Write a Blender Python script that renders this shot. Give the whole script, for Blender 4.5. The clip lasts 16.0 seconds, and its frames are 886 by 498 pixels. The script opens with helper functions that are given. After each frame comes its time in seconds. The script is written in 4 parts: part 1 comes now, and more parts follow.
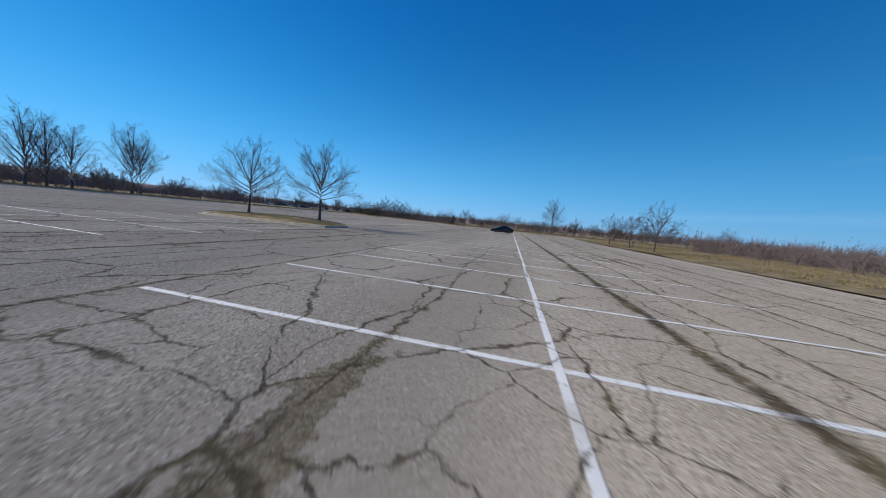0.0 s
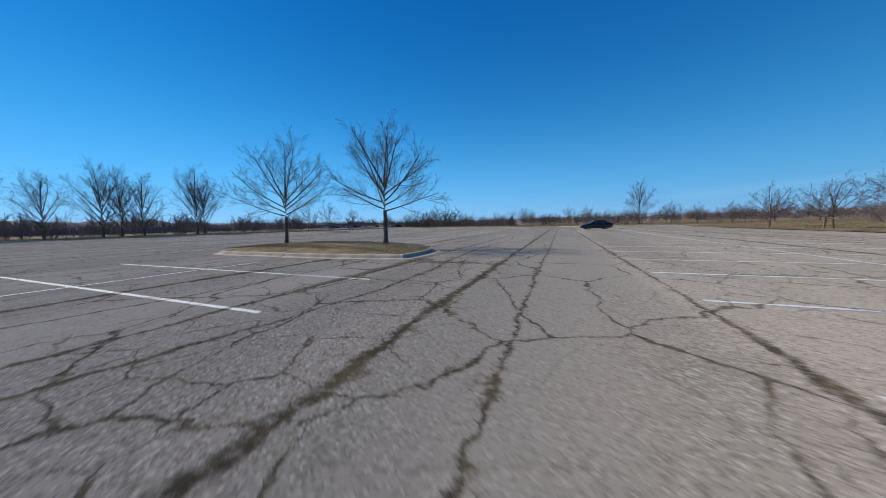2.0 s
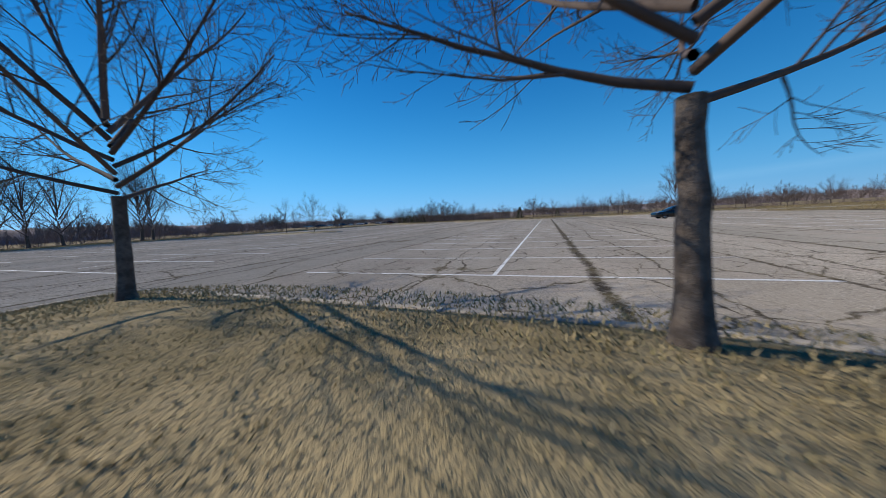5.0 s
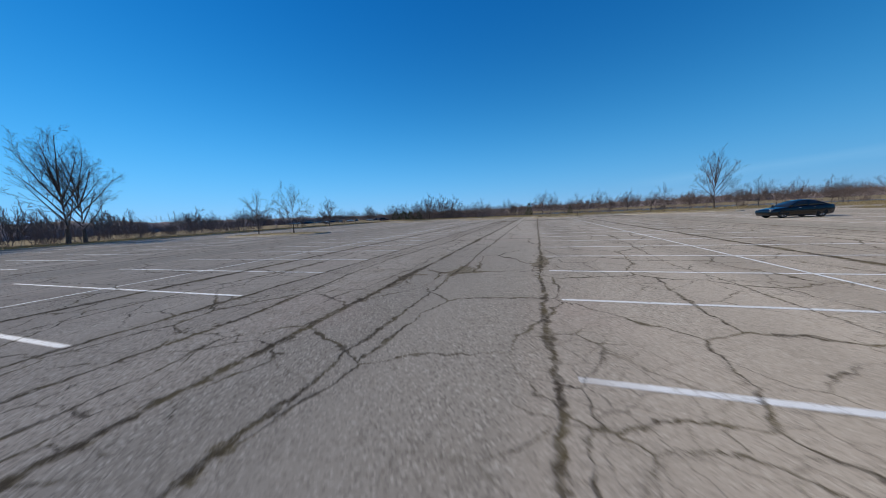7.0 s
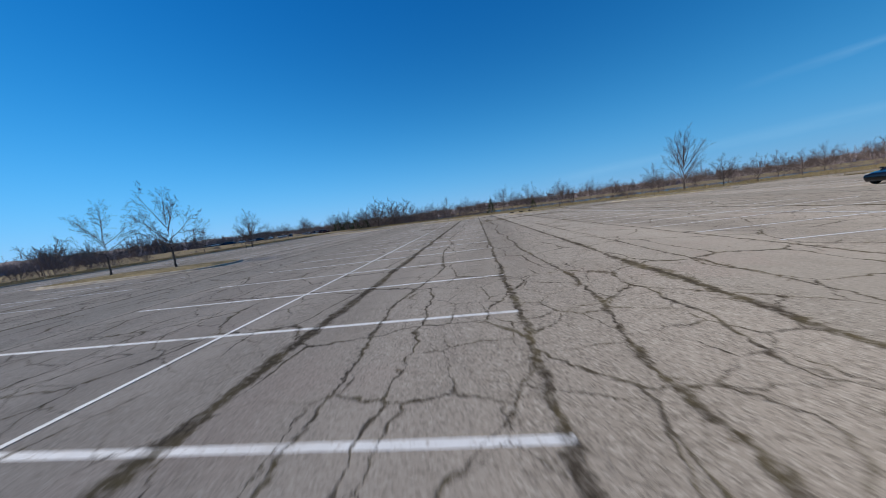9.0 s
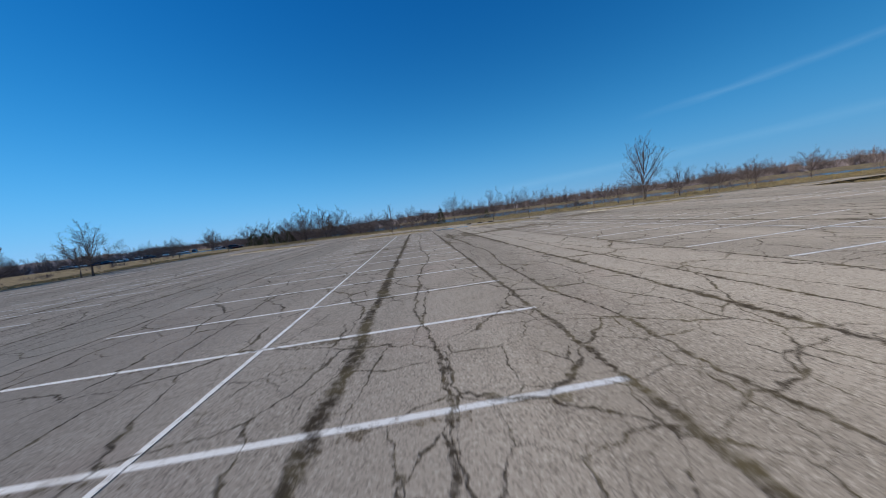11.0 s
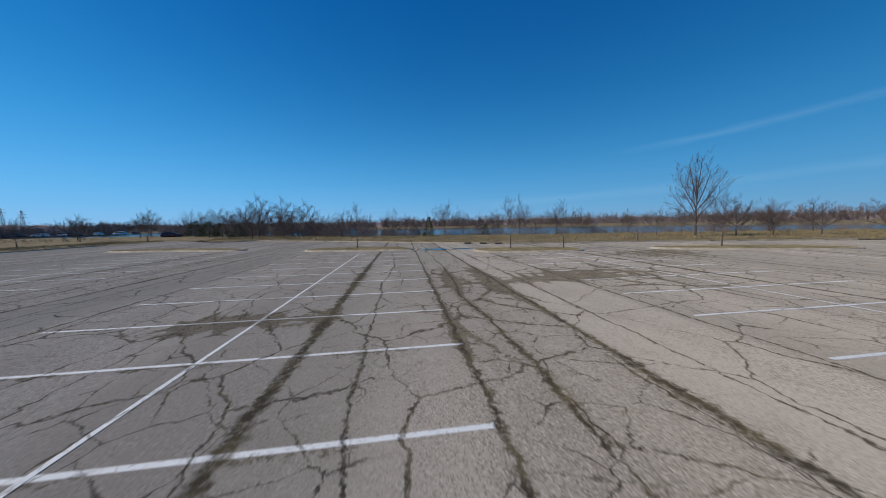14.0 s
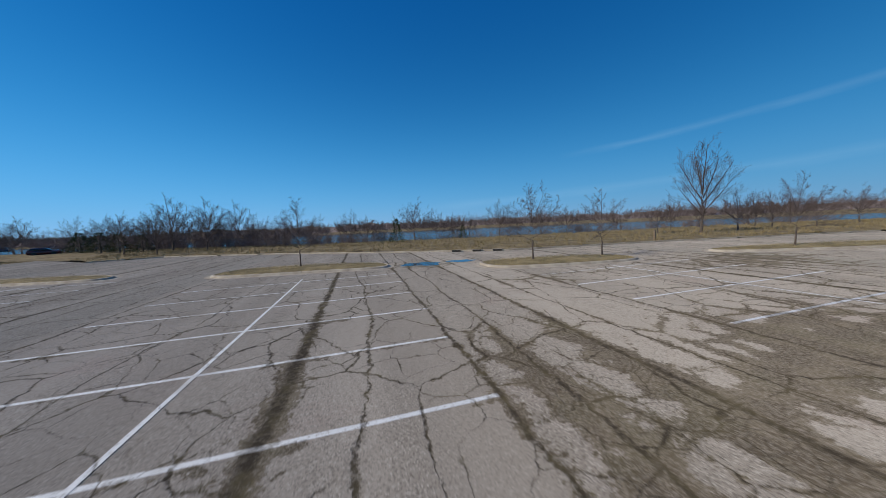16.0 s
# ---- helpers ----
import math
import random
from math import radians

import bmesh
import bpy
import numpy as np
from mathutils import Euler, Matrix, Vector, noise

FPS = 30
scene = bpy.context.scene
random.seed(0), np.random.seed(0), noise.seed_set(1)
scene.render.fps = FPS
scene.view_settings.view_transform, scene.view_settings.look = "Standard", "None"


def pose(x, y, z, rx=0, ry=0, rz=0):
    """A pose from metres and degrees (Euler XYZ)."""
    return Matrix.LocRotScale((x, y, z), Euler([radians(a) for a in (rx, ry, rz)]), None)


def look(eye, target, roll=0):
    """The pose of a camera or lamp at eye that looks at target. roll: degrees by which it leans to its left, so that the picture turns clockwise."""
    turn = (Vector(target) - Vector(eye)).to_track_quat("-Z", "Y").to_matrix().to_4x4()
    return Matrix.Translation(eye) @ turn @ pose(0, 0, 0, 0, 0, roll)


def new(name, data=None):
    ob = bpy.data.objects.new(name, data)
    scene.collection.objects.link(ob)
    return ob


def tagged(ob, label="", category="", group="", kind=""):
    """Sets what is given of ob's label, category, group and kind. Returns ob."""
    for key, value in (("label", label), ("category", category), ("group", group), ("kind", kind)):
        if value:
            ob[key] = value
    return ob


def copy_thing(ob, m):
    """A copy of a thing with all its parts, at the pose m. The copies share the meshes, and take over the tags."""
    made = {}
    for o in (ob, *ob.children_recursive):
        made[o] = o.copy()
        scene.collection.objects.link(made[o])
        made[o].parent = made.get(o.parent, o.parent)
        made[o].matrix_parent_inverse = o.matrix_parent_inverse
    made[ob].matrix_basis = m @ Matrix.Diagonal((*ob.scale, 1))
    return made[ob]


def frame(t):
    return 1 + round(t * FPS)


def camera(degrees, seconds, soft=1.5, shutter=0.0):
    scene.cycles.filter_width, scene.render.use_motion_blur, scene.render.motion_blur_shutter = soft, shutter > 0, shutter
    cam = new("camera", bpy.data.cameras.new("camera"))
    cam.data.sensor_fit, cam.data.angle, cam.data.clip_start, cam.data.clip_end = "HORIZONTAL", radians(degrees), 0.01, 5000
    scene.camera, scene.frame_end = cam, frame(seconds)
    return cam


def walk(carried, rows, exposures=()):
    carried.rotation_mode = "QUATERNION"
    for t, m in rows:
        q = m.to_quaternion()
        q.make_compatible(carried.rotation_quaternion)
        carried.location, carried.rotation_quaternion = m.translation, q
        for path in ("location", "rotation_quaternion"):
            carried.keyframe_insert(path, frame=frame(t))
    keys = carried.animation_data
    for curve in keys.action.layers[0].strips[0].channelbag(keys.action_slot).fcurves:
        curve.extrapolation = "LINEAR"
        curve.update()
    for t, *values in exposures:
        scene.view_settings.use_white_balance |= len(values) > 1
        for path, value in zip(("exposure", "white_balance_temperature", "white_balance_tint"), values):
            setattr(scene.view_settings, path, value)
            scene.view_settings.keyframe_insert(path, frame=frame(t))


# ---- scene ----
cam = camera(113.5, 16.0, soft=0.8, shutter=0.22)
PATH = [
    (0, (35.371, -65.386, 1.363), (34.935, -63.444, 1.168), 5.8),
    (0.5, (33.95, -63.12, 1.3), (33.377, -61.211, 1.129), 5.0),
    (1, (32.122, -60.963, 1.217), (31.446, -59.086, 1.075), 3.9),
    (1.5, (30.25, -58.85, 1.2), (29.477, -57.012, 1.041), 1.3),
    (2, (28.35, -57.06, 1.26), (27.6, -55.214, 1.093), -1.2),
    (2.5, (25.812, -55.248, 1.267), (25.112, -53.383, 1.09), -3.3),
    (3, (23.779, -53.558, 1.208), (23.105, -51.682, 1.041), -4.7),
    (3.5, (22.151, -51.734, 1.25), (21.499, -49.852, 1.072), -5.7),
    (5.8, (17.047, -43.049, 1.372), (16.362, -41.181, 1.16), -1.9),
    (6, (16.331, -41.933, 1.4), (15.646, -40.065, 1.193), -2.3),
    (6.5, (13.875, -40.04, 1.517), (13.226, -38.161, 1.3), -2.3),
    (7, (12.12, -37.822, 1.678), (11.506, -35.932, 1.446), -2.8),
    (7.5, (10.242, -35.373, 1.824), (9.685, -33.468, 1.578), -3.7),
    (8, (8.436, -32.718, 1.769), (7.957, -30.793, 1.517), -4.6),
    (8.2, (7.534, -31.688, 1.737), (7.099, -29.752, 1.485), -5.0),
    (10.3, (3.421, -18.004, 1.883), (3.464, -16.017, 1.653), -8.4),
    (10.5, (3.32, -16.909, 1.979), (3.403, -14.924, 1.748), -7.7),
    (11, (3.332, -13.961, 2.125), (3.484, -11.979, 1.904), -7.4),
    (11.5, (3.471, -11.183, 2.312), (3.663, -9.205, 2.093), -6.7),
    (12, (3.71, -8.451, 2.475), (3.924, -6.474, 2.264), -5.7),
    (12.5, (3.965, -5.894, 2.558), (4.191, -3.917, 2.365), -4.0),
    (13, (4.205, -3.356, 2.596), (4.435, -1.377, 2.42), -2.6),
    (13.5, (4.283, -0.786, 2.626), (4.532, 1.192, 2.462), -1.5),
    (14, (4.238, 1.861, 2.755), (4.511, 3.835, 2.584), -1.0),
    (14.5, (4.123, 4.5, 2.8), (4.433, 6.469, 2.635), -0.8),
    (15, (3.92, 7.101, 2.805), (4.288, 9.06, 2.647), -1.2),
    (15.5, (3.666, 9.596, 2.843), (4.116, 11.538, 2.686), -1.9),
    (16, (3.426, 12.214, 2.868), (3.975, 14.13, 2.703), -2.6),
]
walk(cam, [(t, look(eye, target, roll)) for t, eye, target, roll in PATH],
     exposures=[(0, 0.02), (8, 0.0), (11, -0.10), (16, -0.18)])

# ---- world, sun, exposure ----
SUN_AZ = math.atan2(-0.09, -0.995)      # direction to the sun in the ground plane
SUN_EL = radians(36)
world = bpy.data.worlds.new("sky")
scene.world = world
world.use_nodes = True
wn, wl = world.node_tree.nodes, world.node_tree.links
sky = wn.new("ShaderNodeTexSky")
sky.sky_type = 'NISHITA'
sky.sun_disc = False
sky.sun_elevation = SUN_EL
sky.sun_rotation = math.pi / 2 - SUN_AZ
sky.altitude = 300
sky.air_density, sky.dust_density, sky.ozone_density = 1.0, 0.0, 1.6
bg = wn["Background"]
bg.inputs["Strength"].default_value = 0.106


def wnode(kind, **vals):
    n = wn.new(kind)
    for k, v in vals.items():
        setattr(n, k, v)
    return n


# thin cirrus streaks over the lake
tc = wnode("ShaderNodeTexCoord")
sep = wnode("ShaderNodeSeparateXYZ")
wl.new(tc.outputs["Generated"], sep.inputs[0])


def wmath(op, a, b=None, c=None, clamp=False):
    n = wn.new("ShaderNodeMath")
    n.operation, n.use_clamp = op, clamp
    for i, v in enumerate((a, b, c)):
        if v is None:
            continue
        if isinstance(v, (int, float)):
            n.inputs[i].default_value = v
        else:
            wl.new(v, n.inputs[i])
    return n.outputs[0]


az = wmath('ARCTAN2', sep.outputs[0], sep.outputs[1])
el = wmath('ARCSINE', sep.outputs[2])
cn = wnode("ShaderNodeTexNoise")
cmap = wnode("ShaderNodeMapping")
cmap.inputs["Scale"].default_value = (3, 3, 14)
wl.new(tc.outputs["Generated"], cmap.inputs[0])
wl.new(cmap.outputs[0], cn.inputs["Vector"])
cn.inputs["Scale"].default_value = 2.2
cn.inputs["Detail"].default_value = 5
wob = wmath('MULTIPLY', wmath('SUBTRACT', cn.outputs[0], 0.5), 0.022)


def streak(a0, e0, a1, e1, width, gain):
    slope = (e1 - e0) / (a1 - a0)
    line = wmath('MULTIPLY_ADD', az, slope, e0 - slope * a0)
    off = wmath('ABSOLUTE', wmath('SUBTRACT', wmath('ADD', el, wob), line))
    core = wmath('SUBTRACT', 1.0, wmath('DIVIDE', off, width), clamp=True)
    ends = wmath('MULTIPLY', wmath('MULTIPLY_ADD', az, 6.0, -6.0 * a0, clamp=True),
                 wmath('MULTIPLY_ADD', az, -6.0, 6.0 * (a1 + 0.5), clamp=True))
    return wmath('MULTIPLY', wmath('MULTIPLY', core, ends), wmath('MULTIPLY', cn.outputs[0], gain))


cirrus = wmath('ADD', streak(0.66, 0.193, 1.27, 0.238, 0.012, 0.17), streak(0.22, 0.060, 1.3, 0.112, 0.016, 0.15))
mixc = wnode("ShaderNodeMix", data_type='RGBA')
wl.new(cirrus, mixc.inputs[0])
hs = wnode("ShaderNodeHueSaturation")
hs.inputs["Saturation"].default_value = 1.30
tint = wnode("ShaderNodeMix", data_type='RGBA', blend_type='MULTIPLY')
tint.inputs[0].default_value = 1.0
tint.inputs[7].default_value = (0.24, 0.74, 1.06, 1)
wl.new(sky.outputs[0], tint.inputs[6])
wl.new(tint.outputs[2], hs.inputs["Color"])
# evens out the dark band of the clear sky away from the sun
even = wnode("ShaderNodeMix", data_type='RGBA')
even.inputs[0].default_value = 0.65
wl.new(hs.outputs[0], even.inputs[6])
even.inputs[7].default_value = (0.0, 0.66, 3.45, 1)


def veil(under, fall, most, colour):
    """Air that pales the sky towards the horizon."""
    n = wnode("ShaderNodeMix", data_type='RGBA')
    wl.new(wmath('MULTIPLY', wmath('EXPONENT', wmath('MULTIPLY', wmath('MAXIMUM', el, 0.0), -fall)), most), n.inputs[0])
    wl.new(under.outputs[2], n.inputs[6])
    n.inputs[7].default_value = colour
    return n


haze = veil(veil(even, 4.0, 0.92, (0.5, 5.2, 10.4, 1)), 9.0, 0.85, (3.0, 4.9, 7.2, 1))
wl.new(haze.outputs[2], mixc.inputs[6])
mixc.inputs[7].default_value = (5.5, 8.6, 11.0, 1)
wl.new(mixc.outputs[2], bg.inputs["Color"])
# the sky pales towards the sun in the west
wl.new(wmath('MULTIPLY_ADD', sep.outputs[0], -0.021, 0.104), bg.inputs["Strength"])

sun = new("sun", bpy.data.lights.new("sun", 'SUN'))
sun.data.energy, sun.data.angle, sun.data.color = 4.3, radians(0.53), (1.0, 0.905, 0.75)
sun.matrix_world = look((0, 0, 60), (-math.cos(SUN_AZ) * math.cos(SUN_EL), -math.sin(SUN_AZ) * math.cos(SUN_EL), 60 - math.sin(SUN_EL)))


# ---- materials ----
WORLD_MAPPED = ("asphalt", "road_paint")


class Mat:
    """A node material with short helpers."""

    def __init__(self, name, rough=0.8, metal=0.0, spec=0.3):
        self.m = bpy.data.materials.new(name)
        self.m.use_nodes = True
        self.n, self.l = self.m.node_tree.nodes, self.m.node_tree.links
        self.b = self.n["Principled BSDF"]
        self.b.inputs["Roughness"].default_value = rough
        self.b.inputs["Metallic"].default_value = metal
        self.b.inputs["Specular IOR Level"].default_value = spec
        self.loc = self.n.new("ShaderNodeTexCoord").outputs["Object"]
        self.co = self.n.new("ShaderNodeNewGeometry").outputs["Position"] if name in WORLD_MAPPED else self.loc

    def put(self, sock, v):
        if isinstance(v, (int, float, tuple)):
            sock.default_value = v
        else:
            self.l.new(v, sock)

    def math(self, op, a, b=None, c=None, clamp=False):
        n = self.n.new("ShaderNodeMath")
        n.operation, n.use_clamp = op, clamp
        for i, v in enumerate((a, b, c)):
            if v is not None:
                self.put(n.inputs[i], v)
        return n.outputs[0]

    def noise(self, scale, detail=4, rough=0.55, vec=None, color=False):
        n = self.n.new("ShaderNodeTexNoise")
        n.inputs["Scale"].default_value, n.inputs["Detail"].default_value, n.inputs["Roughness"].default_value = scale, detail, rough
        self.l.new(vec if vec is not None else self.co, n.inputs["Vector"])
        return n.outputs[1 if color else 0]

    def ramp(self, v, lo, hi):
        n = self.n.new("ShaderNodeMapRange")
        n.interpolation_type = 'SMOOTHSTEP'
        self.put(n.inputs[0], v)
        n.inputs[1].default_value, n.inputs[2].default_value = lo, hi
        return n.outputs[0]

    def mix(self, f, a, b, mode='MIX'):
        n = self.n.new("ShaderNodeMix")
        n.data_type, n.blend_type = 'RGBA', mode
        self.put(n.inputs[0], f)
        self.put(n.inputs[6], (*a, 1) if isinstance(a, tuple) and len(a) == 3 else a)
        self.put(n.inputs[7], (*b, 1) if isinstance(b, tuple) and len(b) == 3 else b)
        return n.outputs[2]

    def color(self, c):
        self.put(self.b.inputs["Base Color"], (*c, 1) if isinstance(c, tuple) else c)
        return self

    def bump(self, h, strength=0.4, dist=0.02):
        n = self.n.new("ShaderNodeBump")
        n.inputs["Strength"].default_value, n.inputs["Distance"].default_value = strength, dist
        self.l.new(h, n.inputs["Height"])
        self.l.new(n.outputs[0], self.b.inputs["Normal"])
        return self

    def cells(self, scale, vec, rand=1.0):
        n = self.n.new("ShaderNodeTexVoronoi")
        n.feature, n.voronoi_dimensions = 'DISTANCE_TO_EDGE', '2D'
        n.inputs["Scale"].default_value, n.inputs["Randomness"].default_value = scale, rand
        self.l.new(vec, n.inputs["Vector"])
        return n.outputs["Distance"]

    def island(self):
        return self.n.new("ShaderNodeNewGeometry").outputs["Random Per Island"]


# where soil has washed together on the asphalt: x, y, half lengths, amount
SOIL = ((12.9, 15.8, 2.0, 1.2, 1.7), (10.2, 15.0, 1.6, 0.7, 1.4), (8.3, 15.5, 0.5, 3.5, 1.4), (16.0, 16.5, 4.0, 3.5, 0.8), (14.0, 25.0, 3.5, 1.2, 0.6), (7.0, 11.0, 1.5, 6.0, 0.45), (25.5, 23.5, 4.5, 3.0, 1.1),
        (6.4, 16.5, 0.7, 2.8, 1.0), (-0.9, 10.8, 1.6, 0.8, 2.0), (1.9, 11.0, 0.5, 0.8, 0.8), (5.6, 9.0, 0.35, 2.0, 0.6), (2.0, 17.0, 0.5, 2.5, 0.7),
        (10.1, -29.4, 0.55, 0.9, 0.9), (12.3, -28.1, 0.4, 1.2, 0.8), (9.0, -30.5, 0.4, 1.2, 0.7), (16.3, -39.5, 1.7, 0.2, 0.5), (34.2, -64.3, 0.24, 1.6, 1.2),
        (23.7, -47.7, 0.45, 0.5, 1.2), (25.0, -48.05, 1.2, 0.14, 0.9), (23.4, -50.5, 0.16, 2.2, 0.9), (19.8, -48.6, 3.0, 0.2, 0.6), (26.8, -52.6, 0.3, 0.6, 0.5), (7.8, 33.4, 3.4, 2.2, 0.8), (41.5, -46, 3.5, 2.5, 0.7))


def asphalt_nodes(m):
    """Old sun-bleached asphalt: colour, height and the mask of cracks and soil."""
    sx = m.n.new("ShaderNodeSeparateXYZ")
    m.l.new(m.co, sx.inputs[0])
    X, Y = sx.outputs[0], sx.outputs[1]

    def stretch(ax, ay):
        n = m.n.new("ShaderNodeMapping")
        n.inputs["Scale"].default_value = (ax, ay, 1)
        m.l.new(m.co, n.inputs[0])
        return n.outputs[0]

    def add(a, b, k):
        s_ = m.n.new("ShaderNodeVectorMath")
        s_.operation = 'MULTIPLY_ADD'
        m.l.new(b, s_.inputs[0])
        s_.inputs[1].default_value = (k, k, k)
        m.l.new(a, s_.inputs[2])
        return s_.outputs[0]

    def mul(a, b):
        return m.math('MULTIPLY', a, b)

    def mad(a, b, c):
        return m.math('MULTIPLY_ADD', a, b, c)

    coarse = m.noise(0.5, 4, 0.6, color=True)
    fine = m.noise(5.5, 5, 0.75, color=True)
    wx = add(add(stretch(1.1, 0.9), coarse, 1.1), fine, 0.20)
    wf = add(add(stretch(1, 1), coarse, 0.7), fine, 0.22)
    n_mid, n_fine = m.noise(1.9, 5, 0.7), m.noise(8.0, 6, 0.8)
    # lanes: one set of paving strips for every 18 m bay
    xm = m.math('WRAP', X, 9.0, -9.0)
    sway = mad(m.noise(0.35, 4, 0.6), 0.34, -0.17)
    jag = mad(m.noise(3.0, 6, 0.78), 0.40, -0.20)
    xs = m.math('ADD', xm, m.math('ADD', sway, jag))
    lane = mul(m.ramp(xs, 5.3, 5.7), m.math('SUBTRACT', 1.0, m.ramp(xs, 8.3, 8.9)))
    plain = m.math('SUBTRACT', 1.0, m.ramp(xs, -6.3, -5.9))
    # aggregate, bleaching and stains
    mott = m.noise(0.55, 5, 0.62)
    c = m.mix(m.ramp(m.noise(0.35, 3, 0.5, stretch(1.0, 0.12)), 0.36, 0.64), (0.300, 0.263, 0.218), (0.385, 0.338, 0.280))
    worn = m.math('MAXIMUM', plain, m.ramp(xs, 8.4, 9.0))
    # these strips are paler from about X 7 to 14, darker elsewhere
    pale_aisle = mul(m.ramp(X, 6.5, 8.5), mul(m.math('SUBTRACT', 1.0, m.ramp(X, 12.5, 14.0)), m.ramp(Y, -30.0, -12.0)))
    c = m.mix(mul(worn, 0.6), c, m.mix(pale_aisle, (0.270, 0.247, 0.208), (0.43, 0.378, 0.312)))
    c = m.mix(mul(m.ramp(mott, 0.50, 0.76), 0.45), c, (0.225, 0.194, 0.156))
    c = m.mix(mul(m.ramp(m.noise(0.32, 4, 0.6, wf), 0.55, 0.72), 0.4), c, (0.35, 0.278, 0.235))
    ravel = mad(m.math('MAXIMUM', lane, m.ramp(m.noise(0.3, 4, 0.6, stretch(1.0, 0.2)), 0.42, 0.6)), 0.42, 0.34)
    c = m.mix(mul(m.ramp(m.noise(2.6, 6, 0.85), 0.48, 0.68), mul(ravel, 0.16)), c, (0.20, 0.172, 0.138))
    c = m.mix(mul(m.ramp(m.noise(19.0, 5, 0.9), 0.50, 0.64), 0.26), c, (0.53, 0.475, 0.40))
    c = m.mix(mul(m.ramp(m.noise(24.0, 5, 0.9), 0.50, 0.62), mul(ravel, 0.50)), c, (0.13, 0.110, 0.086))
    stones = m.n.new("ShaderNodeTexVoronoi")
    stones.voronoi_dimensions = '2D'
    stones.inputs["Scale"].default_value = 48
    m.l.new(m.co, stones.inputs["Vector"])
    pick = m.n.new("ShaderNodeSeparateColor")
    m.l.new(stones.outputs["Color"], pick.inputs[0])
    c = m.mix(mul(m.ramp(pick.outputs[0], 0.80, 0.90), mul(ravel, 0.6)), c, (0.60, 0.55, 0.47))
    c = m.mix(mul(m.ramp(pick.outputs[1], 0.70, 0.84), mul(ravel, 0.7)), c, (0.10, 0.086, 0.070))
    # three nets of cracks, coarse blocks to the fine net of the ravelled lanes, as metres from each
    d1 = m.math('DIVIDE', m.cells(0.42, wx, 0.95), 0.42)
    d2 = m.math('DIVIDE', m.cells(1.05, wf), 1.05)
    d3 = m.math('DIVIDE', m.cells(2.9, wf), 2.9)
    a1 = m.ramp(m.noise(0.2, 2), 0.28, 0.42)
    a2 = m.math('SUBTRACT', mad(lane, 0.55, m.ramp(m.noise(0.23, 3, 0.6), 0.40, 0.52)), mul(plain, 0.75), clamp=True)
    a3 = m.math('SUBTRACT', mad(lane, 0.45, mul(m.ramp(m.noise(0.27, 3, 0.6, stretch(1.0, 0.35)), 0.52, 0.60), 0.7)), mul(plain, 0.8), clamp=True)
    w1 = mad(m.ramp(m.noise(0.8, 4, 0.7), 0.36, 0.68), 0.045, 0.008)
    w2 = mad(m.ramp(m.noise(1.1, 4, 0.7), 0.40, 0.70), 0.026, 0.005)
    frag = mad(m.ramp(n_fine, 0.36, 0.56), 0.6, 0.4)
    k1 = mul(m.math('SUBTRACT', 1.0, m.ramp(m.math('DIVIDE', d1, w1), 0.4, 1.2)), a1)
    k2 = mul(m.math('SUBTRACT', 1.0, m.ramp(m.math('DIVIDE', d2, w2), 0.4, 1.2)), a2)
    k3 = mul(m.math('SUBTRACT', 1.0, m.ramp(d3, 0.003, 0.012)), mul(a3, 0.75))
    # long paving seams that run with the rows
    wide = mad(m.noise(0.55, 5, 0.75), 4.0, -1.1)
    drift = mad(m.noise(0.09, 2, 0.5), 2.4, -1.2)
    seams, sd = None, None
    for x0, w, loose in ((-8.15, 0.035, 0), (-5.75, 0.055, 0), (-1.9, 0.025, 1), (1.95, 0.155, 0), (3.4, 0.04, 1),
                         (5.5, 0.07, 0), (6.6, 0.05, 1), (8.6, 0.10, 0)):
        xr = m.math('ADD', xs, drift) if loose else xs
        off = m.math('ABSOLUTE', m.math('SUBTRACT', xr, x0))
        q = m.math('DIVIDE', off, m.math('MAXIMUM', mul(wide, w), 0.008))
        s = m.math('SUBTRACT', 1.0, m.ramp(q, 0.4, 1.3))
        seams = s if seams is None else m.math('MAXIMUM', seams, s)
        far = m.math('SUBTRACT', off, w)
        sd = far if sd is None else m.math('MINIMUM', sd, far)
    crack = m.math('MAXIMUM', m.math('MAXIMUM', k1, k2), k3, clamp=True)
    crack = mul(m.math('MAXIMUM', crack, seams), frag)
    # soil creeps out of the cracks and the seams where it has gathered
    amount = mad(m.ramp(m.noise(0.13, 4, 0.6), 0.50, 0.68), 0.40, 0.0)
    for x0, y0, rx, ry, k in SOIL:
        u = m.math('DIVIDE', m.math('SUBTRACT', X, x0), rx)
        v = m.math('DIVIDE', m.math('SUBTRACT', Y, y0), ry)
        g = mul(m.math('EXPONENT', m.math('MULTIPLY', mad(u, u, mul(v, v)), -0.8)), k)
        amount = m.math('ADD', amount, g)
    # and along the lower side of the bay lines
    row = m.math('ABSOLUTE', m.math('WRAP', m.math('ADD', Y, 0.11), 1.37, -1.37))
    inrow = mul(mul(m.math('SUBTRACT', 1.0, m.ramp(m.math('ABSOLUTE', X), 5.3, 5.8)), m.ramp(m.noise(0.45, 3), 0.40, 0.50)), m.ramp(Y, -17.0, -14.0))
    reach = m.math('MINIMUM', m.math('MINIMUM', d1, m.math('ADD', d2, 0.10)), m.math('MINIMUM', sd, mad(m.math('SUBTRACT', 1.0, inrow), 3.0, m.math('SUBTRACT', row, 0.10))))
    noisy = mad(m.math('SUBTRACT', n_mid, 0.5), 0.6, mul(m.math('SUBTRACT', n_fine, 0.5), 0.8))
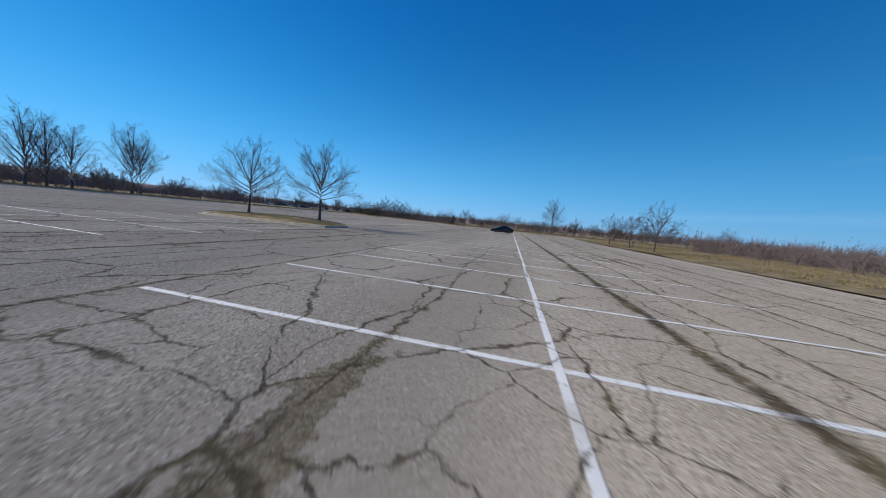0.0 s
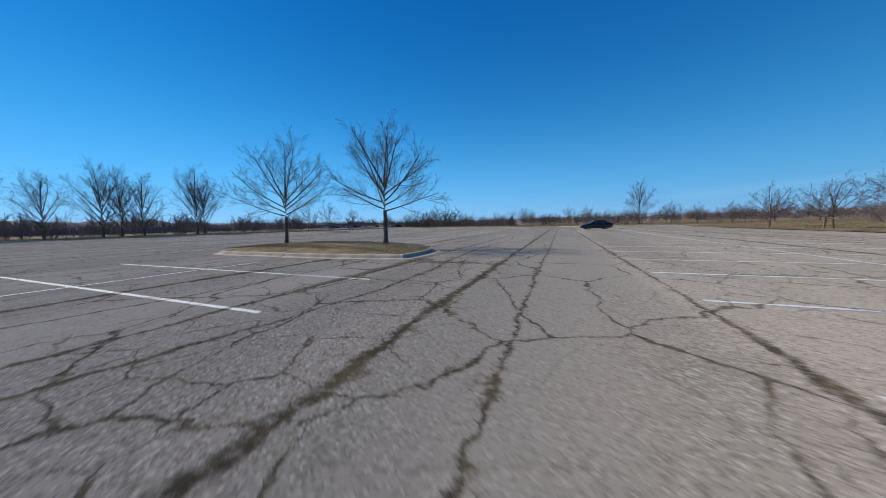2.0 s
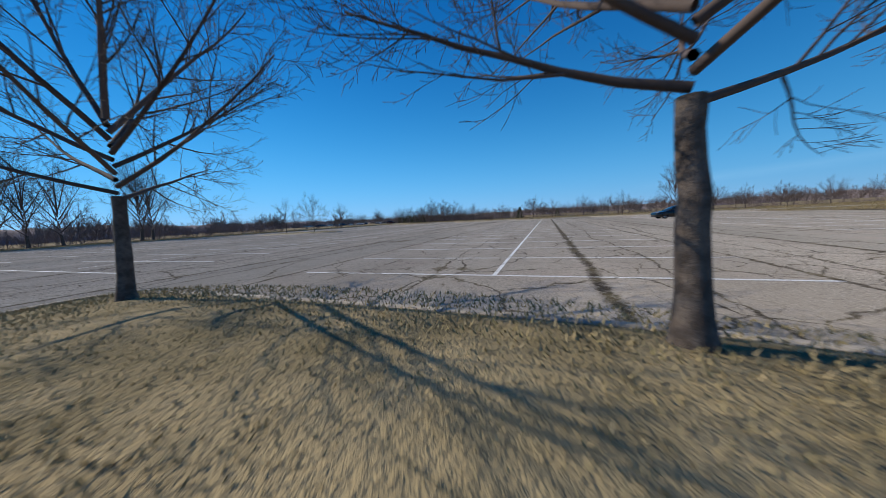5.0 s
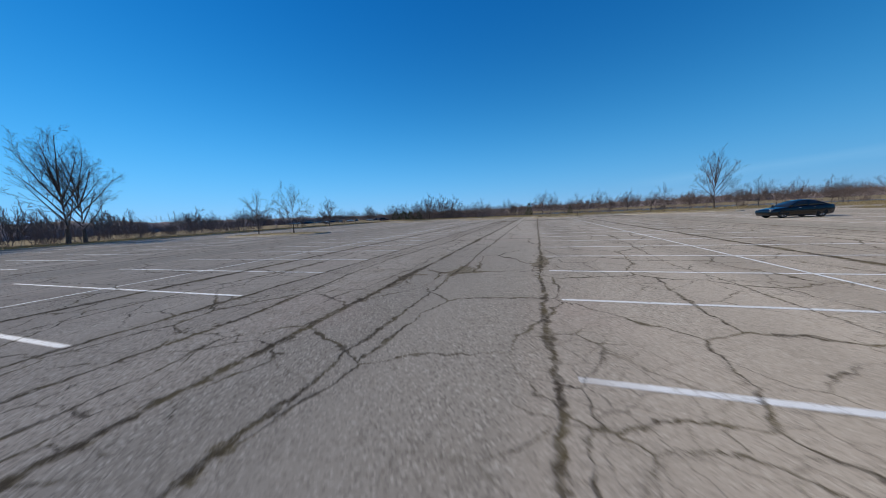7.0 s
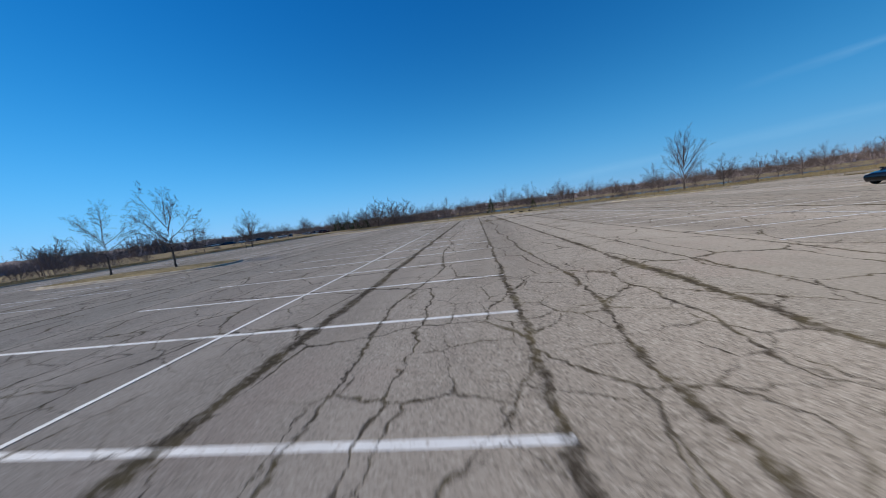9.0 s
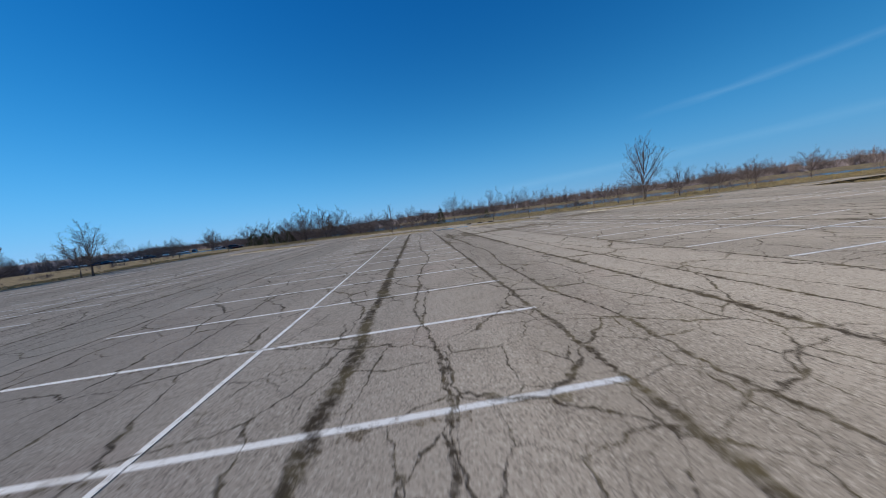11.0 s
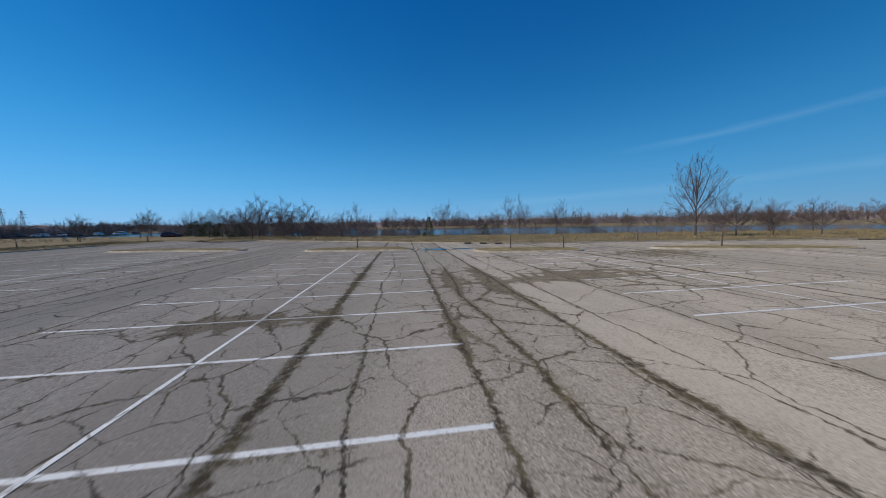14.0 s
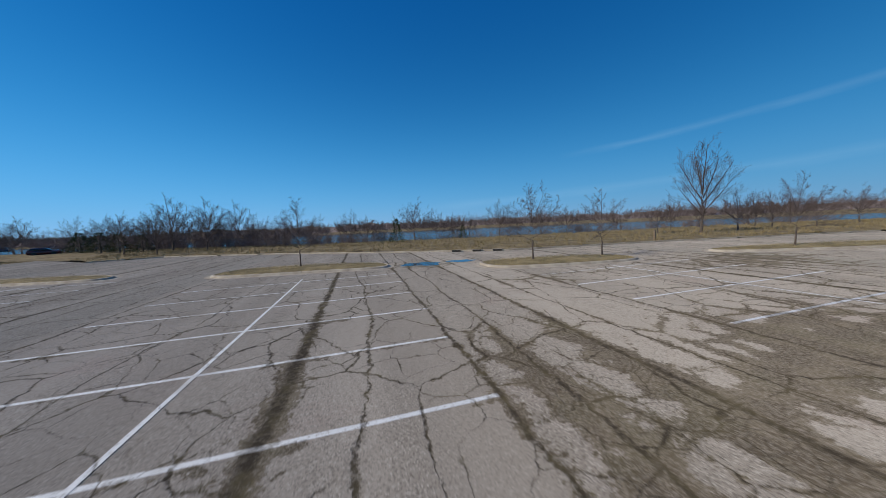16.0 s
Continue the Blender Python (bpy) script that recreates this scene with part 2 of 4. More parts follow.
    body = m.math('ADD', m.math('SUBTRACT', mad(amount, 0.34, -0.065), mul(reach, 1.0)), noisy)
    soil = mul(m.ramp(body, 0.0, 0.05), mad(m.ramp(m.noise(15, 5, 0.8), 0.36, 0.58), 0.45, 0.5))
    earth = m.mix(m.ramp(m.noise(1.1, 5), 0.42, 0.62), (0.095, 0.074, 0.049), (0.152, 0.122, 0.081))
    earth = m.mix(mul(m.ramp(m.noise(0.5, 4), 0.5, 0.62), 0.35), earth, (0.100, 0.088, 0.042))
    earth = m.mix(mul(m.ramp(pick.outputs[2], 0.72, 0.9), 0.5), earth, (0.30, 0.255, 0.19))
    c = m.mix(soil, c, earth)
    grime = m.mix(m.ramp(m.noise(1.3, 4), 0.4, 0.65), (0.045, 0.036, 0.026), (0.100, 0.082, 0.046))
    c = m.mix(mul(crack, 0.93), c, grime)
    h = m.math('SUBTRACT', mad(n_fine, 0.3, mul(pick.outputs[0], 0.22)), mul(crack, 1.1))
    return c, h, m.math('MAXIMUM', crack, mul(soil, 0.8))


def matte(m):
    m.b.inputs["Diffuse Roughness"].default_value = 0.42
    m.b.inputs["Specular IOR Level"].default_value = 0.04


mt = Mat("asphalt", 1.0, 0, 0.04)
col, hgt, crk = asphalt_nodes(mt)
mt.color(col).bump(hgt, 0.5, 0.012)
matte(mt)
ASPHALT = mt.m

mt = Mat("road_paint", 0.7, 0, 0.3)
col, hgt, crk = asphalt_nodes(mt)
wear = mt.math('MAXIMUM', mt.math('MULTIPLY', crk, 0.9), mt.ramp(mt.noise(14, 6, 0.8), 0.53, 0.66), clamp=True)
wear = mt.math('MAXIMUM', wear, mt.math('MULTIPLY', mt.ramp(mt.noise(0.5, 3), 0.56, 0.7), 0.75), clamp=True)
mt.color(mt.mix(wear, mt.mix(mt.noise(3), (0.62, 0.62, 0.60), (0.80, 0.80, 0.78)), col)).bump(hgt, 0.35, 0.015)
PAINT = mt.m


def simple(name, a, b, scale, rough=0.85, bump=0.3, spec=0.3, fine=40, metal=0.0, island=0.0, dist=0.02):
    m = Mat(name, rough, metal, spec)
    f = m.ramp(m.noise(scale, 5, 0.6), 0.35, 0.68)
    if island:
        f = m.math('ADD', m.math('MULTIPLY', f, 1 - island), m.math('MULTIPLY', m.island(), island))
    c = m.mix(f, a, b)
    g = m.noise(fine, 3, 0.65)
    c = m.mix(m.math('MULTIPLY', m.ramp(g, 0.5, 0.75), 0.35), c, m.mix(0.6, c, (0.02, 0.018, 0.015)))
    m.color(c)
    if bump:
        m.bump(g, bump, dist)
    return m.m


CONCRETE = simple("weathered_concrete", (0.335, 0.285, 0.222), (0.47, 0.41, 0.325), 1.6, 0.9, 0.35, fine=60)
DRYGROUND = simple("dry_ground", (0.15, 0.118, 0.068), (0.275, 0.218, 0.125), 0.5, 0.95, 0.8, 0.1, 14, dist=0.06)
TURF = simple("dormant_turf", (0.185, 0.148, 0.078), (0.34, 0.268, 0.150), 1.1, 0.95, 0.9, 0.1, 22, dist=0.05)
STRAW = simple("dry_grass", (0.19, 0.145, 0.07), (0.40, 0.315, 0.17), 0.6, 0.85, 0, 0.2, island=0.7)
SHORTGRASS = simple("short_winter_grass", (0.22, 0.182, 0.082), (0.46, 0.365, 0.21), 0.9, 0.9, 0, 0.2, island=0.7)
WEED = simple("winter_weeds", (0.085, 0.082, 0.030), (0.21, 0.175, 0.075), 0.9, 0.9, 0, 0.2, island=0.7)
BARK = simple("grey_bark", (0.075, 0.058, 0.048), (0.155, 0.125, 0.105), 6, 0.9, 0.6, 0.2, 45)
TWIG = simple("winter_twigs", (0.062, 0.045, 0.040), (0.14, 0.108, 0.095), 0.8, 0.85, 0, 0.2, island=0.6)
SCRUB = simple("bare_scrub", (0.120, 0.095, 0.093), (0.26, 0.203, 0.188), 0.05, 0.9, 0, 0.1, island=0.65)
PINE = simple("evergreen_needles", (0.018, 0.030, 0.010), (0.060, 0.070, 0.022), 0.8, 0.8, 0, 0.3, island=0.7)
# aerial haze is put into this colour: paler than the woods themselves
HAZED_WOOD = simple("hazed_winter_woods", (0.20, 0.165, 0.165), (0.31, 0.26, 0.25), 0.12, 0.95, 0.9, 0.1, 1.2, dist=1.0)
RUBBER = simple("tyre_rubber", (0.018, 0.018, 0.018), (0.03, 0.03, 0.03), 8, 0.85, 0.2)
WOODPOST = simple("weathered_post", (0.17, 0.12, 0.08), (0.28, 0.21, 0.15), 5, 0.85, 0.4)
DARKIRON = simple("dark_iron", (0.02, 0.018, 0.016), (0.05, 0.045, 0.04), 9, 0.7, 0.3)
PLASTIC = simple("black_trim", (0.012, 0.012, 0.013), (0.02, 0.02, 0.02), 10, 0.55, 0.05)
STEEL = simple("galvanised_steel", (0.20, 0.21, 0.22), (0.30, 0.30, 0.31), 3, 0.7, 0.05)


def carpaint(name, c):
    m = Mat(name, 0.25, 0.0, 0.4)
    m.color(m.mix(m.ramp(m.noise(1.2, 4), 0.4, 0.7), c, tuple(v * 1.25 + 0.001 for v in c)))
    m.b.inputs["Coat Weight"].default_value = 0.45
    m.b.inputs["Coat Roughness"].default_value = 0.06
    m.bump(m.noise(300, 2), 0.02, 0.001)
    return m.m


BLACKPAINT = carpaint("black_car_paint", (0.003, 0.003, 0.0035))
REDPAINT = carpaint("dark_red_car_paint", (0.07, 0.012, 0.012))
WHITEPAINT = carpaint("white_car_paint", (0.62, 0.62, 0.62))
SILVERPAINT = carpaint("silver_car_paint", (0.32, 0.33, 0.35))
BLUEPAINT = carpaint("dark_blue_car_paint", (0.015, 0.025, 0.06))
mt = Mat("dark_car_glass", 0.04, 0, 0.6)
mt.color(mt.mix(mt.noise(2), (0.008, 0.009, 0.010), (0.016, 0.018, 0.020)))
GLASS = mt.m
mt = Mat("alloy_wheel", 0.25, 1.0, 0.5)
mt.color(mt.mix(mt.noise(12), (0.5, 0.5, 0.52), (0.7, 0.7, 0.72)))
ALLOY = mt.m
mt = Mat("headlight_lens", 0.08, 0.3, 0.6)
mt.color(mt.mix(mt.noise(20), (0.35, 0.37, 0.4), (0.6, 0.62, 0.65)))
LENS = mt.m
mt = Mat("tail_lens", 0.1, 0, 0.6)
mt.color(mt.mix(mt.noise(20), (0.16, 0.01, 0.01), (0.28, 0.02, 0.02)))
TAIL = mt.m
mt = Mat("lake_water", 0.10, 0, 0.5)
mt.color(mt.mix(mt.ramp(mt.noise(0.03, 3), 0.4, 0.6), (0.010, 0.018, 0.024), (0.018, 0.027, 0.030)))
mt.bump(mt.noise(1.8, 4, 0.6), 0.55, 0.12)
WATER = mt.m
mt = Mat("puddle_water", 0.02, 0, 0.5)
mt.color(mt.mix(mt.noise(1.5), (0.012, 0.011, 0.009), (0.03, 0.027, 0.02)))
mt.bump(mt.noise(6, 2), 0.02, 0.01)
PUDDLE = mt.m


# ---- mesh helpers ----
def mesh_ob(name, verts, faces, mat, parent=None, label="", smooth=False):
    me = bpy.data.meshes.new(name)
    me.from_pydata([tuple(map(float, v)) for v in verts], [], [tuple(map(int, f)) for f in faces])
    me.materials.append(mat)
    if smooth:
        me.polygons.foreach_set("use_smooth", [True] * len(me.polygons))
    me.update()
    ob = new(name, me)
    if parent is not None:
        ob.parent = parent
    if label:
        ob["label"] = label
    return ob


def part(name, bm, mat, parent, label="", smooth=False):
    me = bpy.data.meshes.new(name)
    bm.normal_update()
    bm.to_mesh(me)
    bm.free()
    me.materials.append(mat)
    if smooth:
        me.polygons.foreach_set("use_smooth", [True] * len(me.polygons))
    ob = new(name, me)
    if parent is not None:
        ob.parent = parent
    if label:
        ob["label"] = label
    return ob


def box_bm(x0, x1, y0, y1, z0, z1, bevel=0.0, seg=2):
    bm = bmesh.new()
    bmesh.ops.create_cube(bm, size=1)
    for v in bm.verts:
        v.co = Vector(((x0 + x1) / 2 + v.co.x * (x1 - x0), (y0 + y1) / 2 + v.co.y * (y1 - y0), (z0 + z1) / 2 + v.co.z * (z1 - z0)))
    if bevel:
        bmesh.ops.bevel(bm, geom=bm.edges[:], offset=bevel, segments=seg, affect='EDGES')
    return bm


def chaikin(pts, n=3):
    for _ in range(n):
        out = []
        for i in range(len(pts)):
            a, b = np.array(pts[i]), np.array(pts[(i + 1) % len(pts)])
            out += [a * 0.75 + b * 0.25, a * 0.25 + b * 0.75]
        pts = out
    return [np.array(p) for p in pts]


def inside(poly, x, y):
    """Which of the points lie in the polygon."""
    x, y = np.asarray(x, float), np.asarray(y, float)
    r = np.zeros(x.shape, bool)
    n = len(poly)
    for i in range(n):
        (xa, ya), (xb, yb) = poly[i][:2], poly[(i + 1) % n][:2]
        if ya == yb:
            continue
        r ^= ((ya > y) != (yb > y)) & (x < (xb - xa) * (y - ya) / (yb - ya) + xa)
    return r


def polyline_at(pts, x):
    xs, ys = [p[0] for p in pts], [p[1] for p in pts]
    return np.interp(x, xs, ys)


# ---- the large structure ----
# where the pavement meets the grass on the lake side, from west to east
EDGE = [(-75, 97), (-47, 76), (-31, 62), (-24, 64), (-6.5, 54.5), (5, 46.5), (12, 42), (18, 38.5), (37, 35), (58, 29.5), (72, 26)]
SHORE = [(-400, 150), (-60, 118), (-25, 95), (0, 80), (20, 72), (48, 66), (75, 60), (110, 52), (150, 30), (220, -60), (400, -300)]
WATER_Z = -1.1
LOT = [(-47, -120), (50, -120), (50, 8), (54, 20), (72, 22)] + EDGE[::-1][0:-1] + [(-47.1, 76)]


def ground_height(x, y):
    s = y - polyline_at(SHORE, x)
    bank = -0.06 + 0.0 * x
    e = y - polyline_at(EDGE, x)
    bank = bank + 0.22 * np.clip(e / 6, 0, 1) * np.clip(-s / 6, 0, 1)
    dip = np.clip((s + 5) / 12, 0, 1)
    far = np.clip((s - 190) / 25, 0, 1)
    z = bank * (1 - dip) + (-2.6) * dip * (1 - far) + far * 0.8
    z = z + np.where(x < -48.5, 0.18, 0) * (1 - dip) + np.where((x > 51.5) & (y < 15), 0.15, 0) * (1 - dip)
    return z


def axis(lo, hi, fine, far):
    a = list(np.arange(lo, hi + 0.1, fine))
    s, v = fine, hi
    while v < far:
        s *= 1.25
        v += s
        a.append(v)
    s, v = fine, lo
    while v > -far:
        s *= 1.25
        v -= s
        a.insert(0, v)
    return np.array(a)


gx, gy = axis(-90, 110, 2.0, 3500), axis(-60, 130, 2.0, 3500)
GX, GY = np.meshgrid(gx, gy)
GZ = ground_height(GX, GY)
rough_ = np.array([[noise.noise((x * 0.13, y * 0.13, 0)) for x in gx] for y in gy])
outside = ~inside(LOT, GX, GY)
GZ = GZ + np.where(outside & (np.abs(GX) < 400) & (np.abs(GY) < 400), rough_ * 0.10, 0)
nx_, ny_ = len(gx), len(gy)
faces = [(j * nx_ + i, j * nx_ + i + 1, (j + 1) * nx_ + i + 1, (j + 1) * nx_ + i) for j in range(ny_ - 1) for i in range(nx_ - 1)]
ground = mesh_ob("ground", np.stack([GX, GY, GZ], -1).reshape(-1, 3), faces, DRYGROUND, smooth=True)
tagged(ground, "flat dry ground with dormant brown winter grass", "ground", kind="structure")

me_v = [(x, y, 0.0) for x, y in LOT]
bm = bmesh.new()
vs = [bm.verts.new(v) for v in me_v]
f = bm.faces.new(vs)
bmesh.ops.triangulate(bm, faces=[f])
for f in bm.faces:
    if f.normal.z < 0:
        f.normal_flip()
pavement = part("pavement", bm, ASPHALT, None)
tagged(pavement, "cracked sun-bleached grey asphalt of an empty parking lot", "parking lot", kind="structure")

lake = mesh_ob("water", [(-900, 40, WATER_Z), (900, -700, WATER_Z), (900, 420, WATER_Z), (-900, 520, WATER_Z)], [(0, 1, 2, 3)], WATER)
tagged(lake, "blue rippled lake beyond the dry grass bank", "lake", kind="structure")


# ---- painted lines ----
def painted_line(x0, y0, x1, y1, w=0.10, z=0.004, label="white painted parking bay line, worn", group="parking bay lines"):
    d = Vector((x1 - x0, y1 - y0, 0))
    n = max(2, int(d.length / 0.5))
    side = Vector((-d.y, d.x, 0)).normalized() * w / 2
    vs, fs = [], []
    for i in range(n + 1):
        p = Vector((x0, y0, z)) + d * i / n
        j = noise.noise((p.x * 2.1, p.y * 2.1, 3)) * 0.006
        vs += [p + side * (1 + random.uniform(-.06, .06)) + Vector((0, j, 0)), p - side * (1 + random.uniform(-.06, .06)) + Vector((0, j, 0))]
    for i in range(n):
        fs.append((2 * i, 2 * i + 1, 2 * i + 3, 2 * i + 2))
    ob = mesh_ob("painted_line", vs, fs, PAINT)
    return tagged(ob, label, "painted line", group, "structure")


S = 2.74


def bays(xc, y_first, n, left=5.49, right=5.49, ends=None):
    """One double row of bays: the long centre line and its cross lines."""
    ya, yb = ends or (y_first, y_first + (n - 1) * S)
    painted_line(xc, ya, xc, yb, 0.095, 0.0075, "long white painted centre line of a bay row")
    for k in range(n):
        y = y_first + k * S
        painted_line(xc - left + random.uniform(-.06, .06), y, xc + right + random.uniform(-.08, .08), y)


bays(0, -15 * S, 27, ends=(-15 * S, 31.2))
bays(17.9, -34.87 - 2 * S, 25, 5.4, 5.6, ends=(-40.35, 26.2))
bays(17.9, -51.4 - 8 * S, 9, 5.4, 6.35, ends=(-51.4 - 8 * S, -49.7))
bays(36, -62.4 - 5 * S, 32, 5.6, 5.5, ends=(-62.4 - 5 * S, 23.5))
bays(-18, -1.2, 15, ends=(-1.2, 38))
bays(-18, -11.5 - 10 * S, 11)
bays(-36, -40, 28)


# ---- planted islands ----
def ring(poly, inset):
    """The closed outline moved inwards."""
    n = len(poly)
    out = []
    for i in range(n):
        a, b = poly[i - 1], poly[(i + 1) % n]
        t = (b - a) / np.linalg.norm(b - a)
        out.append(poly[i] + np.array([-t[1], t[0]]) * inset)
    return out


CURB = [(0.0, 0.0), (0.0, 0.012), (0.32, 0.025), (0.36, 0.125), (0.385, 0.150), (0.42, 0.160), (0.50, 0.160), (0.53, 0.145), (0.535, 0.0)]


def island(corners, label, seed, piece=3.1, blades=2500, mound=0.10):
    rnd = random.Random(seed)
    poly = chaikin(corners, 3)
    area = sum(poly[i - 1][0] * poly[i][1] - poly[i][0] * poly[i - 1][1] for i in range(len(poly)))
    if area < 0:
        poly = poly[::-1]
    root = new("planted_island")
    cx, cy = np.mean([p[0] for p in poly]), np.mean([p[1] for p in poly])
    root.location = (cx, cy, 0)
    poly = [p - np.array([cx, cy]) for p in poly]
    tagged(root, label, "island", "planted islands")
    # resample, then lay the kerb in separate cast lengths
    seg = [np.linalg.norm(poly[(i + 1) % len(poly)] - poly[i]) for i in range(len(poly))]
    total = sum(seg)
    m = max(24, int(total / 0.22))
    cum = np.concatenate([[0], np.cumsum(seg)])
    loop = np.array(poly + [poly[0]])
    pts = [np.array([np.interp(s, cum, loop[:, 0]), np.interp(s, cum, loop[:, 1])]) for s in np.linspace(0, total, m, endpoint=False)]
    rails = [ring(pts, q[0]) for q in CURB]
    per = max(3, int(piece / (total / m)))
    i = 0
    while i < m:
        k = min(per, m - i)
        if m - i - k < per // 2:
            k = m - i
        vs, fs = [], []
        jog = rnd.uniform(-.008, .008)
        for a in range(k + 1):
            for r, q in zip(rails, CURB):
                p = r[(i + a) % m]
                if a in (0, k):
                    o = r[(i + (1 if a == 0 else k - 1)) % m]
                    p = p + (o - p) * 0.06
                vs.append((p[0], p[1], q[1] + (jog if q[1] > 0 else 0)))
        c = len(CURB)
        for a in range(k):
            for b in range(c - 1):
                fs.append((a * c + b, (a + 1) * c + b, (a + 1) * c + b + 1, a * c + b + 1))
        fs.append(tuple(range(c - 1, -1, -1)))
        fs.append(tuple(k * c + b for b in range(c)))
        mesh_ob("curb_length", vs, fs, CONCRETE, root)
        i += k
    inner = ring(pts, 0.53)
    vs, fs = [(0, 0, 0.13 + mound)], []
    rings = [1.0, 0.93, 0.8, 0.6, 0.35]
    for s in rings:
        for p in inner:
            z = 0.135 + mound * (1 - s ** 2.5) + (0.02 * noise.noise((p[0] * s * 1.3, p[1] * s * 1.3, seed)) if s < 1 else 0)
            vs.append((p[0] * s, p[1] * s, z))
    for j in range(len(rings) - 1):
        for a in range(m):
            b = (a + 1) % m
            fs.append((1 + j * m + a, 1 + j * m + b, 1 + (j + 1) * m + b, 1 + (j + 1) * m + a))
    for a in range(m):
        fs.append((1 + (len(rings) - 1) * m + a, 1 + (len(rings) - 1) * m + (a + 1) % m, 0))
    mesh_ob("turf", vs, fs, TURF, root, "dormant brown turf", smooth=True)
    # short dead grass
    nr = np.random.RandomState(seed)
    lo, hi = np.min(inner, 0), np.max(inner, 0)
    q = nr.uniform(lo, hi, (blades * 2, 2))
    q = q[inside(inner, q[:, 0], q[:, 1])][:blades]
    n = len(q)
    ang, ln, wd = nr.uniform(0, 6.283, n), nr.uniform(0.02, 0.07, n), nr.uniform(0.006, 0.014, n)
    rr = np.minimum(1, np.hypot(q[:, 0], q[:, 1]) / (np.hypot(*(hi - lo)) / 2))
    z = 0.13 + mound * (1 - rr ** 2.5) * 0.9
    dx, dy = np.cos(ang), np.sin(ang)
    lean = nr.uniform(0.2, 1.1, n) * ln
    la = nr.uniform(0, 6.283, n)
    V = np.empty((n, 3, 3))
    V[:, 0] = np.stack([q[:, 0] - dx * wd, q[:, 1] - dy * wd, z], -1)
    V[:, 1] = np.stack([q[:, 0] + dx * wd, q[:, 1] + dy * wd, z], -1)
    V[:, 2] = np.stack([q[:, 0] + np.cos(la) * lean, q[:, 1] + np.sin(la) * lean, z + ln], -1)
    g = mesh_ob("grass", V.reshape(-1, 3), np.arange(3 * n).reshape(-1, 3), SHORTGRASS, root, "short tufts of straw-coloured grass")
    g["kind"] = "stuff"
    return root


island([(12.3, -48.2), (23.0, -48.2), (23.3, -47.2), (23.35, -45.3), (22.8, -43.5), (20, -42.9), (13, -42.7), (10.2, -43.0), (9.9, -44.8), (11.0, -47.2)],
       "raised island of brown turf inside a pale concrete curb", 1, blades=20000, mound=0.30)
island([(-30, -9.3), (-15, -8.8), (-13.8, -6), (-15, -3.2), (-20, -2.4), (-30, -2.6), (-31.5, -6)], "low turf island with a dark curb and two trees", 2, blades=3000)
island([(-6.4, 34.3), (0, 33.2), (5.2, 32.2), (6.0, 34.0), (5.0, 36.3), (0, 38.2), (-5.6, 39), (-7.2, 36.5)], "long turf island with one thin tree and concrete curb", 3, blades=7000)
island([(12.0, 27.6), (20.5, 26.0), (22.2, 27.6), (21.4, 30.2), (15, 32.2), (11.2, 32.0), (10.8, 29.4)], "turf island with two thin trees and concrete curb", 4, blades=7000)
island([(27.6, 26.6), (33, 23.8), (42, 20.5), (45, 21.6), (43.5, 24.8), (35, 27.6), (29, 28.8)], "turf island with a spreading tree and concrete curb", 5, blades=6000)
island([(-31, 41.5), (-22, 40), (-15, 38), (-13.6, 39.6), (-15.6, 42), (-22, 44), (-31, 45.5), (-33, 43.5)], "turf island at the end of a bay row", 6, blades=4000)


# ---- bare trees ----
class Tubes:
    """Collects tapered tubes into one vertex and face list."""

    def __init__(self):
        self.v, self.f, self.n = [], [], 0

    def add(self, pts, radii, sides):
        pts = np.asarray(pts, float)
        k = len(pts)
        d = np.gradient(pts, axis=0)
        d /= np.linalg.norm(d, axis=1)[:, None] + 1e-9
        up = np.where(np.abs(d[:, 2:3]) > 0.9, np.array([[1.0, 0, 0]]), np.array([[0, 0, 1.0]]))
        a = np.cross(d, up)
        a /= np.linalg.norm(a, axis=1)[:, None] + 1e-9
        b = np.cross(d, a)
        if sides == 1:
            # the thinnest twigs: one blade each
            w = a * math.cos(self.n) + b * math.sin(self.n)
            r1 = np.asarray(radii)[:, None]
            self.v.append(np.stack([pts - w * r1, pts + w * r1], 1).reshape(-1, 3))
            i = np.arange(k - 1)
            self.f.append(np.stack([2 * i, 2 * i + 1, 2 * i + 3, 2 * i + 2], -1) + self.n)
            self.n += 2 * k
            return
        th = np.arange(sides) * 2 * np.pi / sides
        r = np.asarray(radii)[:, None, None]
        v = pts[:, None, :] + r * (a[:, None, :] * np.cos(th)[None, :, None] + b[:, None, :] * np.sin(th)[None, :, None])
        self.v.append(v.reshape(-1, 3))
        i, j = np.meshgrid(np.arange(k - 1), np.arange(sides), indexing='ij')
        q = np.stack([i * sides + j, i * sides + (j + 1) % sides, (i + 1) * sides + (j + 1) % sides, (i + 1) * sides + j], -1).reshape(-1, 4)
        self.f.append(q + self.n)
        self.n += k * sides

    def arrays(self):
        return np.concatenate(self.v), np.concatenate(self.f)


def fast_mesh(name, v, f, mat, smooth=False):
    """A mesh from vertex and quad (or triangle) arrays."""
    me = bpy.data.meshes.new(name)
    k = f.shape[1]
    me.vertices.add(len(v))
    me.vertices.foreach_set("co", v.astype(np.float32).ravel())
    me.loops.add(f.size)
    me.loops.foreach_set("vertex_index", f.astype(np.int32).ravel())
    me.polygons.add(len(f))
    me.polygons.foreach_set("loop_start", np.arange(0, f.size, k, dtype=np.int32))
    me.polygons.foreach_set("use_smooth", np.full(len(f), smooth))
    me.materials.append(mat)
    me.update(calc_edges=True)
    return me


def unit(v):
    return v / (np.linalg.norm(v) + 1e-9)


